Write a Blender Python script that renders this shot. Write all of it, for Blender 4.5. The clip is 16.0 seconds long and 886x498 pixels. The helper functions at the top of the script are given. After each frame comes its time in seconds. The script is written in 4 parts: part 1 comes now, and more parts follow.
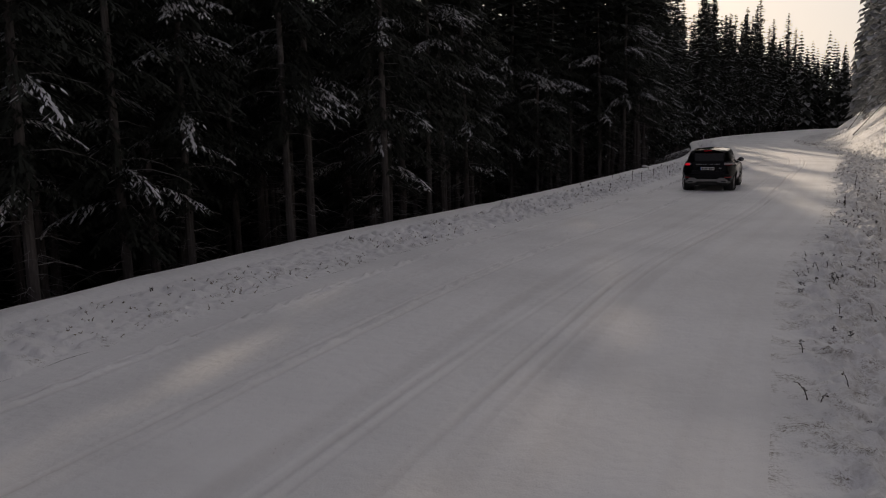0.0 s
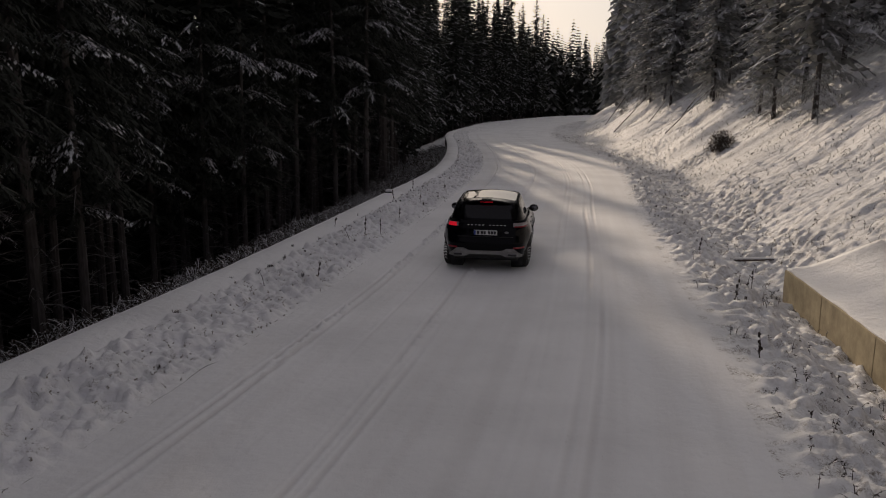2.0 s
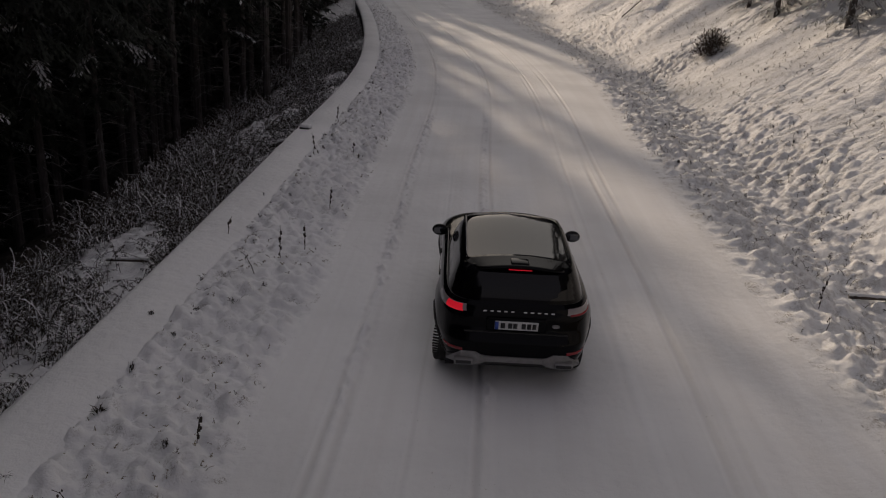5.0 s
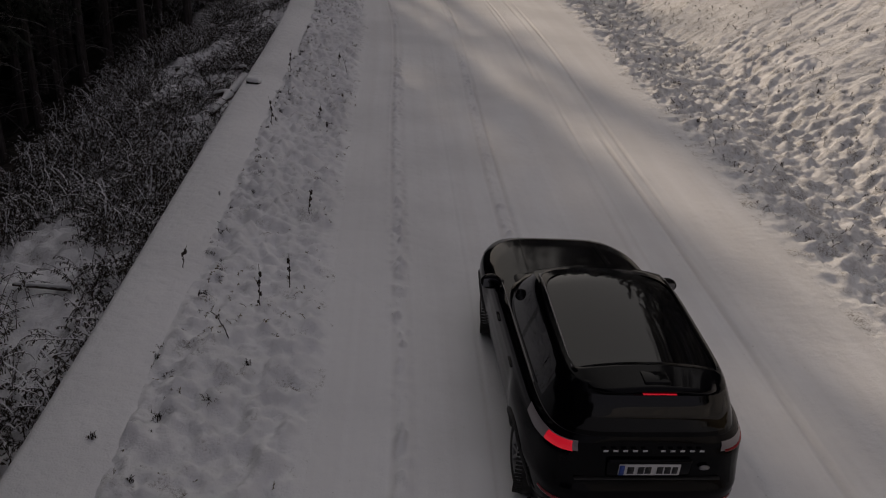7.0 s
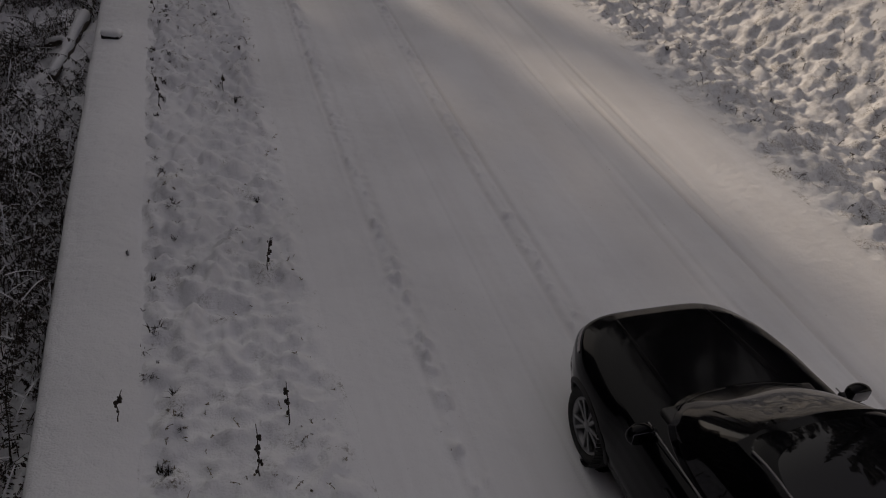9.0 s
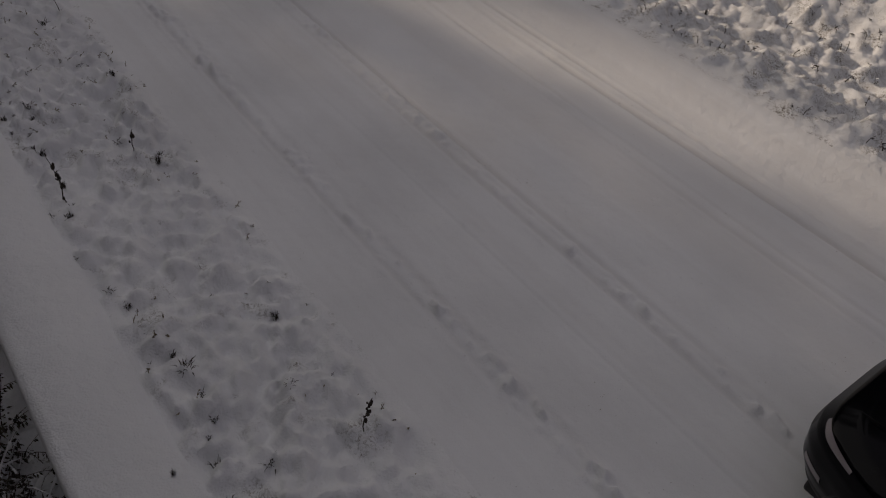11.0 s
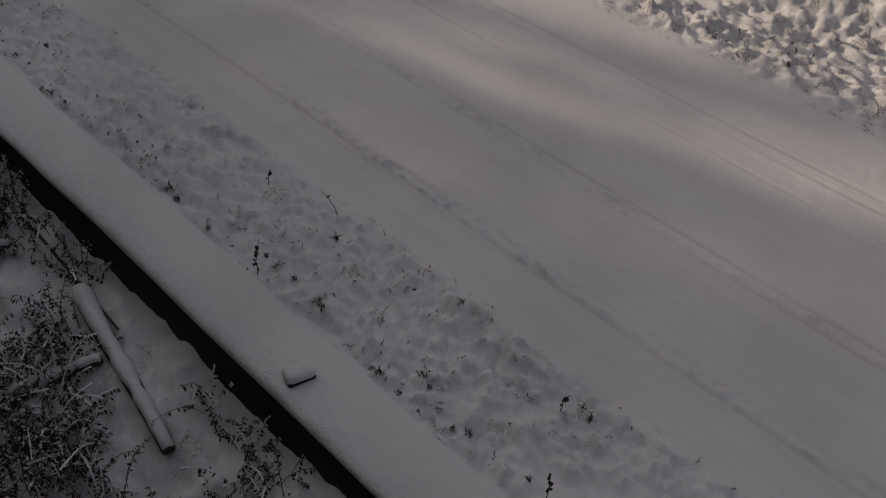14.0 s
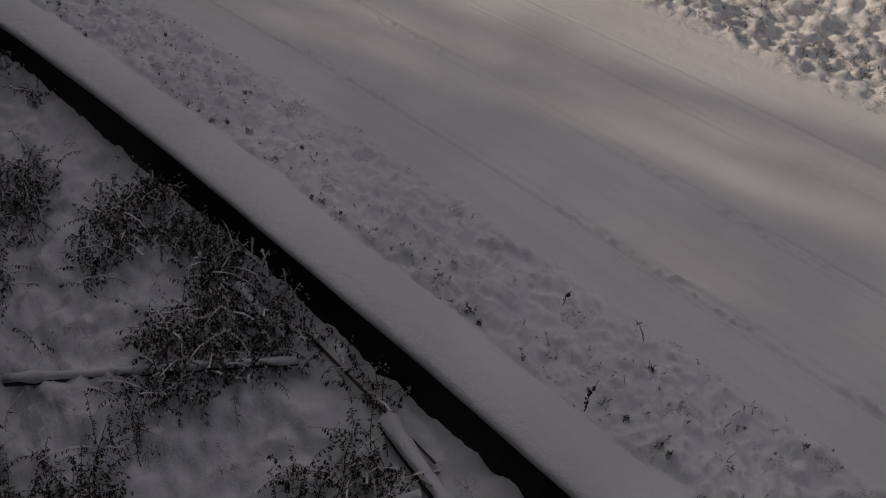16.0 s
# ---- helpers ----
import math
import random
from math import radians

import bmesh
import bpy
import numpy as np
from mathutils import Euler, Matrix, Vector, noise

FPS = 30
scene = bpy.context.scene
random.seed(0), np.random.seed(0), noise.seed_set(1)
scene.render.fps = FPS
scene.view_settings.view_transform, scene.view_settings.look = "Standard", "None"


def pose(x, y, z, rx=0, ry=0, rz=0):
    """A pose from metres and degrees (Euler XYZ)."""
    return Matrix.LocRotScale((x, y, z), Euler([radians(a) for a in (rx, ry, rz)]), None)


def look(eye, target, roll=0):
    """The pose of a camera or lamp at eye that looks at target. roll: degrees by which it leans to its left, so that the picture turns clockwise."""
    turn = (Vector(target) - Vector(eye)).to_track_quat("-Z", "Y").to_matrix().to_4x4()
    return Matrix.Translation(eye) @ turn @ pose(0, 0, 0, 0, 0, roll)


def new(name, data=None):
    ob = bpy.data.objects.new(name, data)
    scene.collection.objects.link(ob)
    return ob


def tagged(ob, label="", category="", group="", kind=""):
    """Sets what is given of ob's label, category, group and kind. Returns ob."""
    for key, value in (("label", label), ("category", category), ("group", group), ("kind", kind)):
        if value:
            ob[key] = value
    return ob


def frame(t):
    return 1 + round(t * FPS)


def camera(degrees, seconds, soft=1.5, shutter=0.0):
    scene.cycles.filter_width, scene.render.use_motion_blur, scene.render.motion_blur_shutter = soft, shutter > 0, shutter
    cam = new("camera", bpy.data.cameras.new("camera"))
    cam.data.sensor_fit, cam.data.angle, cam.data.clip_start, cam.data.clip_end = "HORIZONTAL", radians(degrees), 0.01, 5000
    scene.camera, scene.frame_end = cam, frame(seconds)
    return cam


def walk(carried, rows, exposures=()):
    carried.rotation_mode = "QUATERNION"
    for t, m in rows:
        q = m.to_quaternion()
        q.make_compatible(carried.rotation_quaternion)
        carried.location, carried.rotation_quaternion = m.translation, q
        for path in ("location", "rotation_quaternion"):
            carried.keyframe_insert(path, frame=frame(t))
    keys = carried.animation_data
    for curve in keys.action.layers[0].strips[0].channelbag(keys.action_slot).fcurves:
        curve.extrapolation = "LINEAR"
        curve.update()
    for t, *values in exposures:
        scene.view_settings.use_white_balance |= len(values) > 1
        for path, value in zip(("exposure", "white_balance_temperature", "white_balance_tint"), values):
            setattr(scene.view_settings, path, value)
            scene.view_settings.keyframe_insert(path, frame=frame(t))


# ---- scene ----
cam = camera(57.1, 16.0, 1.1)
PATH = [
    (0, (0.861, -15.121, 2.648), (0.558, -13.166, 2.353), -1.3),
    (0.5, (1.462, -11.871, 2.876), (1.138, -9.915, 2.61), -1.1),
    (0.7, (1.669, -10.623, 2.997), (1.402, -8.654, 2.769), -2.8),
    (1, (1.921, -8.568, 3.238), (1.807, -6.592, 2.948), -0.7),
    (1.5, (2.245, -4.272, 3.373), (2.394, -2.303, 3.051), -0.0),
    (2, (2.633, -0.316, 3.745), (2.915, 1.632, 3.386), 0.5),
    (2.5, (2.874, 3.125, 4.178), (3.234, 5.046, 3.75), 1.3),
    (3, (2.947, 4.837, 4.46), (3.348, 6.735, 3.973), 1.6),
    (3.5, (2.966, 5.971, 4.659), (3.397, 7.849, 4.123), 1.9),
    (4, (2.959, 7.001, 4.844), (3.419, 8.855, 4.253), 2.2),
    (4.2, (2.945, 7.411, 4.904), (3.415, 9.255, 4.289), 2.3),
    (6.3, (2.504, 11.606, 5.25), (3.123, 13.321, 4.429), 4.4),
    (6.5, (2.475, 12.037, 5.283), (3.112, 13.735, 4.44), 4.4),
    (7, (2.421, 13.079, 5.368), (3.107, 14.727, 4.467), 4.6),
    (7.5, (2.374, 14.103, 5.441), (3.116, 15.691, 4.478), 4.9),
    (8, (2.3, 15.095, 5.463), (3.106, 16.612, 4.439), 5.2),
    (8.2, (2.263, 15.613, 5.382), (3.105, 17.097, 4.339), 5.6),
    (10.3, (1.94, 20.382, 5.571), (3.115, 21.359, 4.28), 6.7),
    (10.5, (1.903, 20.753, 5.562), (3.105, 21.683, 4.262), 6.7),
    (11, (1.824, 21.821, 5.597), (3.083, 22.617, 4.263), 6.3),
    (11.5, (1.735, 22.903, 5.639), (3.034, 23.557, 4.265), 6.0),
    (12, (1.6, 24.044, 5.67), (2.925, 24.557, 4.262), 6.1),
    (12.5, (1.515, 25.024, 5.795), (2.817, 25.583, 4.383), 5.7),
    (13, (1.411, 26.046, 6.091), (2.713, 26.595, 4.675), 5.6),
    (13.5, (1.226, 27.063, 6.506), (2.544, 27.593, 5.098), 5.7),
    (14, (1.042, 27.979, 6.899), (2.371, 28.524, 5.507), 5.4),
    (14.5, (0.887, 28.902, 7.164), (2.221, 29.461, 5.783), 5.3),
    (15, (0.73, 29.813, 7.295), (2.064, 30.394, 5.923), 5.0),
    (15.5, (0.674, 30.607, 7.397), (1.991, 31.224, 6.024), 3.7),
    (16, (0.55, 31.377, 7.489), (1.856, 32.027, 6.121), 2.9),
]
walk(cam, [(t, look(eye, target, roll)) for t, eye, target, roll in PATH], [(0, -0.65, 6350, 19), (3, -0.62, 6450, 20), (10, -0.78, 6400, 20), (16, -0.8, 6350, 20)])

# ---------------------------------------------------------------- light
SUN_AZ, SUN_EL = 2.0, 15.5          # degrees to the right of +y, and above the horizon
world = bpy.data.worlds.new("winter_sky")
scene.world = world
world.use_nodes = True
wn, wl = world.node_tree.nodes, world.node_tree.links
sky = wn.new("ShaderNodeTexSky")
sky.sky_type, sky.sun_disc = "NISHITA", False
sky.sun_elevation, sky.sun_rotation = radians(SUN_EL), radians(SUN_AZ)
sky.air_density, sky.dust_density, sky.ozone_density = 1.0, 2.5, 1.0
# thin overcast: a grey veil over the clear sky, brightest round the sun
az, el = radians(SUN_AZ), radians(SUN_EL)
toward = wn.new("ShaderNodeVectorMath")
toward.operation = "DOT_PRODUCT"
toward.inputs[1].default_value = (math.sin(az) * math.cos(el), math.cos(az) * math.cos(el), math.sin(el))
wl.new(wn.new("ShaderNodeTexCoord").outputs["Generated"], toward.inputs[0])
glow = wn.new("ShaderNodeMapRange")
glow.interpolation_type = "SMOOTHSTEP"
glow.inputs[1].default_value, glow.inputs[2].default_value = 0.15, 1.05
wl.new(toward.outputs["Value"], glow.inputs[0])
haze = wn.new("ShaderNodeMix")
haze.data_type = "RGBA"
haze.inputs[6].default_value = (3.1, 2.98, 3.15, 1)
haze.inputs[7].default_value = (9.1, 9.0, 7.9, 1)
wl.new(glow.outputs[0], haze.inputs["Factor"])
veil = wn.new("ShaderNodeMix")
veil.data_type = "RGBA"
veil.inputs["Factor"].default_value = 0.9
wl.new(haze.outputs[2], veil.inputs[7])
wl.new(sky.outputs[0], veil.inputs[6])
wl.new(veil.outputs[2], wn["Background"].inputs[0])
wn["Background"].inputs[1].default_value = 0.12
sun = new("sun", bpy.data.lights.new("sun", "SUN"))
sun.data.energy, sun.data.angle, sun.data.color = 4.3, radians(0.7), (1.0, 0.84, 0.60)
sun.matrix_world = look((0, 0, 50), (-50 * math.sin(az) * math.cos(el), -50 * math.cos(az) * math.cos(el), 50 - 50 * math.sin(el)))


# ---------------------------------------------------------------- materials
def material(name, colour, rough=0.6, metal=0.0, spec=0.5):
    m = bpy.data.materials.new(name)
    m.use_nodes = True
    b = m.node_tree.nodes["Principled BSDF"]
    b.inputs["Base Color"].default_value = (*colour, 1)
    b.inputs["Roughness"].default_value = rough
    b.inputs["Metallic"].default_value = metal
    b.inputs["Specular IOR Level"].default_value = spec
    return m


class Nodes:
    """Short calls for building a node tree."""

    def __init__(self, m):
        self.n, self.l = m.node_tree.nodes, m.node_tree.links
        self.b = self.n["Principled BSDF"]

    def put(self, value, socket):
        if hasattr(value, "is_output"):
            self.l.new(value, socket)
        elif isinstance(value, (tuple, list)) and len(value) == 3 and socket.type == "RGBA":
            socket.default_value = (*value, 1)
        else:
            socket.default_value = value

    def noise(self, scale, detail=4, rough=0.55, vector=None, distortion=0.0):
        t = self.n.new("ShaderNodeTexNoise")
        t.inputs["Scale"].default_value, t.inputs["Detail"].default_value = scale, detail
        t.inputs["Roughness"].default_value, t.inputs["Distortion"].default_value = rough, distortion
        self.l.new(vector or self.place(), t.inputs["Vector"])
        return t.outputs["Fac"]

    def place(self):
        g = self.n.new("ShaderNodeNewGeometry")
        return g.outputs["Position"]

    def own(self):
        g = self.n.new("ShaderNodeTexCoord")
        return g.outputs["Object"]

    def uv(self, sx=1.0, sy=1.0):
        g = self.n.new("ShaderNodeUVMap")
        m = self.n.new("ShaderNodeMapping")
        m.inputs["Scale"].default_value = (sx, sy, 1)
        self.l.new(g.outputs[0], m.inputs["Vector"])
        return m.outputs[0]

    def ramp(self, value, a, b, lo=0.0, hi=1.0):
        r = self.n.new("ShaderNodeMapRange")
        r.interpolation_type = "SMOOTHSTEP"
        for i, v in enumerate((value, a, b, lo, hi)):
            self.put(v, r.inputs[i])
        return r.outputs[0]

    def mix(self, f, a, b):
        x = self.n.new("ShaderNodeMix")
        x.data_type = "RGBA"
        self.put(f, x.inputs["Factor"]), self.put(a, x.inputs[6]), self.put(b, x.inputs[7])
        return x.outputs[2]

    def math(self, op, a, b=0.0):
        x = self.n.new("ShaderNodeMath")
        x.operation = op
        self.put(a, x.inputs[0]), self.put(b, x.inputs[1])
        return x.outputs[0]

    def bump(self, height, strength, distance, normal=None):
        x = self.n.new("ShaderNodeBump")
        x.inputs["Strength"].default_value, x.inputs["Distance"].default_value = strength, distance
        self.l.new(height, x.inputs["Height"])
        if normal:
            self.l.new(normal, x.inputs["Normal"])
        self.l.new(x.outputs[0], self.b.inputs["Normal"])
        return x.outputs[0]

    def attribute(self, name):
        x = self.n.new("ShaderNodeAttribute")
        x.attribute_name = name
        return x.outputs["Fac"]


def snow_material(name, grass=0.0, streak=0.0, shaded_litter=False, soil_shade=False):
    """Snow with fine grain; grass: how much dead grass and soil shows through; streak: packed, scuffed lanes along the road."""
    m = material(name, (0.8, 0.81, 0.83), 0.75, spec=0.3)
    k = Nodes(m)
    big, mid, fine = k.noise(0.35, 3), k.noise(6, 5), k.noise(60, 3)
    col = k.mix(k.ramp(big, 0.35, 0.7), (0.80, 0.81, 0.82), (0.70, 0.71, 0.72))
    if streak:
        lanes = k.noise(1.0, 4, 0.6, k.uv(0.03, 2.2))
        thin = k.noise(1.0, 3, 0.6, k.uv(0.12, 9))
        col = k.mix(k.math("MULTIPLY", k.ramp(lanes, 0.42, 0.68), 0.2), col, (0.60, 0.585, 0.575))
        col = k.mix(k.math("MULTIPLY", k.ramp(thin, 0.64, 0.80), 0.10), col, (0.47, 0.445, 0.43))
        col = k.mix(k.math("MULTIPLY", k.attribute("wear"), 0.32), col, (0.38, 0.355, 0.34))
        dirt = k.math("MULTIPLY", k.ramp(k.noise(38, 2), 0.70, 0.76), k.ramp(k.noise(1.2, 3), 0.5, 0.65))
        col = k.mix(dirt, col, (0.16, 0.12, 0.1))
    if grass:
        patch = k.ramp(k.noise(2.2, 5, 0.65), 0.62 - 0.22 * grass, 0.80 - 0.2 * grass)
        blades = k.ramp(k.noise(26, 5, 0.7, distortion=1.2), 0.46, 0.62)
        show = k.math("MULTIPLY", patch, blades)
        straw = k.mix(k.noise(11, 4), (0.075, 0.062, 0.045), (0.2, 0.17, 0.12))
        col = k.mix(show, col, straw)
    if soil_shade:
        # brown soil, whose darkening also paints in shade at the bank's foot
        bare = k.math("MULTIPLY", k.attribute("soil_shade"), k.ramp(k.noise(5, 5, 0.7, distortion=0.6), 0.42, 0.70))
        col = k.mix(k.math("MULTIPLY", bare, 0.42), col, k.mix(k.noise(16, 4), (0.10, 0.085, 0.07), (0.26, 0.225, 0.185)))
    if shaded_litter:
        # near-black needles: shade of the trees is put into the litter's colour
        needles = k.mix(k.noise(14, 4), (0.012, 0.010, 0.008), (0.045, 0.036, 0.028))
        col = k.mix(k.attribute("shaded_litter"), col, needles)
    k.l.new(col, k.b.inputs["Base Color"])
    h = k.math("ADD", k.math("MULTIPLY", mid, 1.0), k.math("MULTIPLY", fine, 0.25))
    k.bump(h, 0.9 if not streak else 0.7, 0.04 if not streak else 0.025)
    return m


M_ROAD = snow_material("packed_road_snow", streak=1.0)
M_SNOW = snow_material("fresh_snow")
M_VERGE = snow_material("verge_snow", grass=0.40)
M_BANK = snow_material("bank_snow", grass=0.72, soil_shade=True)
M_FLOOR = snow_material("forest_floor_snow", grass=0.42, shaded_litter=True)


def textured(name, a, b, scale, rough=0.85, bump=0.3, stretch=(1, 1, 1), metal=0.0, spec=0.4):
    m = material(name, a, rough, metal, spec)
    k = Nodes(m)
    mp = k.n.new("ShaderNodeMapping")
    mp.inputs["Scale"].default_value = stretch
    k.l.new(k.own(), mp.inputs["Vector"])
    n1, n2 = k.noise(scale, 6, 0.65, mp.outputs[0]), k.noise(scale * 0.2, 3, 0.5, mp.outputs[0])
    f = k.math("ADD", k.math("MULTIPLY", n1, 0.6), k.math("MULTIPLY", n2, 0.4))
    k.l.new(k.mix(k.ramp(f, 0.3, 0.7), a, b), k.b.inputs["Base Color"])
    k.bump(n1, bump, 0.03)
    return m


M_WALL = textured("near_black_concrete", (0.006, 0.006, 0.006), (0.022, 0.02, 0.019), 9, 0.9)
M_CONC = textured("weathered_yellowish_concrete", (0.22, 0.18, 0.115), (0.50, 0.42, 0.27), 2.2, 0.9, 0.25)
M_BARK = textured("spruce_bark", (0.05, 0.043, 0.04), (0.145, 0.13, 0.125), 9, 0.95, 0.6, (1, 1, 0.25))
M_RIME = textured("rimed_dead_twigs", (0.10, 0.09, 0.085), (0.36, 0.35, 0.35), 7, 0.95, 0.3)
M_LOG = textured("dead_wood", (0.04, 0.032, 0.027), (0.11, 0.09, 0.075), 8, 0.95, 0.5)
M_STALK = textured("dry_stalk", (0.014, 0.011, 0.009), (0.06, 0.046, 0.034), 20, 0.9, 0.1)
M_STRAW = textured("dry_straw", (0.10, 0.085, 0.06), (0.26, 0.22, 0.15), 20, 0.9, 0.1)
M_NEEDLE = textured("spruce_needles", (0.01, 0.013, 0.009), (0.028, 0.032, 0.024), 3, 0.8, 0.0)
# frost on needles; its paleness also stands in for haze over distant trees
M_FROST_HAZE = textured("frosted_hazy_needles", (0.17, 0.175, 0.17), (0.5, 0.51, 0.51), 2.2, 0.8, 0.0)
M_CLUMP = textured("clinging_snow", (0.66, 0.67, 0.69), (0.8, 0.81, 0.83), 3, 0.7, 0.0)


def car_paint():
    m = material("black_car_paint", (0.002, 0.002, 0.003), 0.25, spec=0.08)
    k = Nodes(m)
    k.b.inputs["Coat Weight"].default_value, k.b.inputs["Coat Roughness"].default_value = 0.07, 0.04
    dust = k.ramp(k.noise(4, 6, 0.7, k.own()), 0.5, 0.8)
    k.l.new(k.mix(k.math("MULTIPLY", dust, 0.25), (0.002, 0.002, 0.003), (0.012, 0.011, 0.011)), k.b.inputs["Base Color"])
    k.l.new(k.ramp(dust, 0, 1, 0.10, 0.3), k.b.inputs["Roughness"])
    return m


M_PAINT = car_paint()
M_GLASS = material("tinted_glass", (0.003, 0.003, 0.004), 0.03, spec=0.3)
M_GLASS.node_tree.nodes["Principled BSDF"].inputs["Transmission Weight"].default_value = 0.12
M_ROOFGLASS = material("roof_glass", (0.002, 0.002, 0.003), 0.03, spec=0.28)
M_ROOFGLASS.node_tree.nodes["Principled BSDF"].inputs["Coat Weight"].default_value = 0.15
M_PLASTIC = textured("black_plastic", (0.008, 0.008, 0.008), (0.022, 0.021, 0.02), 14, 0.6, 0.1)
M_RUBBER = textured("tyre_rubber", (0.008, 0.008, 0.008), (0.03, 0.029, 0.028), 18, 0.85, 0.2)
M_SILVER = textured("silver_trim", (0.20, 0.195, 0.195), (0.29, 0.285, 0.285), 10, 0.45, 0.05, metal=0.3)
M_CHROME = material("chrome", (0.6, 0.6, 0.6), 0.18, 1.0)
M_RIM = textured("rim_alloy", (0.16, 0.16, 0.165), (0.26, 0.26, 0.265), 12, 0.35, 0.03, metal=0.7)
M_PLATE = material("plate_white", (0.55, 0.55, 0.55), 0.4)
M_INK = material("plate_ink", (0.012, 0.012, 0.014), 0.5)
M_BLUE = material("plate_blue", (0.02, 0.06, 0.3), 0.4)
M_LENS = material("clear_lens", (0.26, 0.23, 0.24), 0.12, spec=0.6)
M_RED = material("red_lens", (0.22, 0.006, 0.012), 0.15, spec=0.6)
M_BRAKE = material("lit_brake_lamp", (0.5, 0.01, 0.02), 0.2)
_b = M_BRAKE.node_tree.nodes["Principled BSDF"]
_b.inputs["Emission Color"].default_value, _b.inputs["Emission Strength"].default_value = (1.0, 0.02, 0.04, 1), 0.5
M_SEAT = material("dark_leather", (0.012, 0.011, 0.011), 0.5)

# ---------------------------------------------------------------- plan of the road
LINE = [(-17, -48), (-10.3, -17), (-7.3, -4.6), (-5.1, 3.2), (-2.3, 9.6), (0.06, 16.2), (1.75, 21.4), (3.36, 26.6), (5.04, 32),
        (5.9, 34.5), (6.68, 37), (7.84, 41), (8.75, 44.5), (9.87, 50), (11.3, 58), (13.1, 70), (14.9, 84), (16.5, 93), (18.9, 101.5), (25.8, 124), (37, 151.5), (57, 194), (92, 238)]
_p = np.array(LINE, float)
_t = np.concatenate([[0], np.cumsum(np.hypot(*np.diff(_p, axis=0).T))])
_s = np.arange(0, _t[-1], 0.5)
_x, _y = np.interp(_s, _t, _p[:, 0]), np.interp(_s, _t, _p[:, 1])
_k = np.exp(-0.5 * (np.arange(-14, 15) / 5.5) ** 2)
_k /= _k.sum()
CX = np.convolve(np.pad(_x, 14, "reflect", reflect_type="odd"), _k, "valid")
CY = np.convolve(np.pad(_y, 14, "reflect", reflect_type="odd"), _k, "valid")
TX, TY = np.gradient(CX), np.gradient(CY)
TL = np.hypot(TX, TY)
TX, TY = TX / TL, TY / TL
S_END = _s[-1] - 1
LANE_LEFT, CAP = 2.6, 0.8           # where the carriageway begins, and the width of the parapet


def on_road(s, d):
    """Plan position at arc length s along the parapet's outer edge, d metres to its right."""
    x, y = np.interp(s, _s, CX), np.interp(s, _s, CY)
    tx, ty = np.interp(s, _s, TX), np.interp(s, _s, TY)
    return x + d * ty, y - d * tx


def along(x, y):
    """Arc length and offset of a place in plan."""
    i = int(np.argmin((CX - x) ** 2 + (CY - y) ** 2))
    return _s[i] + (x - CX[i]) * TX[i] + (y - CY[i]) * TY[i], (x - CX[i]) * TY[i] - (y - CY[i]) * TX[i]


def road_width(s):
    return np.interp(np.interp(s, _s, CY), [-30, -5, 22, 35, 55, 97, 200], [10.5, 10.4, 9.5, 9.4, 10.5, 11.6, 11.6])


def lane_left(s):
    """Uneven edge between the verge and the carriageway."""
    s = np.asarray(s, float)
    return LANE_LEFT + 0.10 * fbm(s * 0.35, s * 0 + 2.7, 3, 19) + 0.05 * fbm(s * 2.2, s * 0 + 5.1, 2, 23)


def value_noise(x, y, seed=0):
    xi, yi = np.floor(x).astype(np.int64), np.floor(y).astype(np.int64)
    fx, fy = x - xi, y - yi
    fx, fy = fx * fx * (3 - 2 * fx), fy * fy * (3 - 2 * fy)

    def h(a, b):
        n = (a * 374761393 + b * 668265263 + seed * 974711) & 0x7FFFFFFF
        n = ((n ^ (n >> 13)) * 1274126177) & 0x7FFFFFFF
        return ((n ^ (n >> 16)) & 0xFFFF) / 65535.0

    a, b, c, d = h(xi, yi), h(xi + 1, yi), h(xi, yi + 1), h(xi + 1, yi + 1)
    return (a + (b - a) * fx) * (1 - fy) + (c + (d - c) * fx) * fy


def fbm(x, y, octaves=4, seed=0):
    """Smooth noise between about -1 and 1."""
    total, amp, norm = 0, 1, 0
    for i in range(octaves):
        u, v = x * 2 ** i, y * 2 ** i
        u, v = 0.8 * u - 0.6 * v, 0.6 * u + 0.8 * v
        total, norm = total + amp * (value_noise(u, v, seed + i) - 0.5), norm + amp
        amp *= 0.5
    return total / norm * 2


def smooth(a, b, x):
    t = np.clip((x - a) / (b - a), 0, 1)
    return t * t * (3 - 2 * t)


def lumps(x, y, size, seed):
    """Rounded clods and pits of trampled snow."""
    n = fbm(x / size, y / size, 3, seed)
    return np.where(n > 0, np.abs(n) ** 0.8, -0.8 * np.abs(n) ** 1.1)


def rubble(S, D, X, Y):
    """Where dug-up clods and soil lie along the foot of the bank; also masks its painted shade."""
    e = D - road_width(S)
    return smooth(0.2, 0.9, e) * (1 - smooth(3.6, 5.6, e + 2.4 * fbm(X * 0.22, Y * 0.22, 2, 29)))


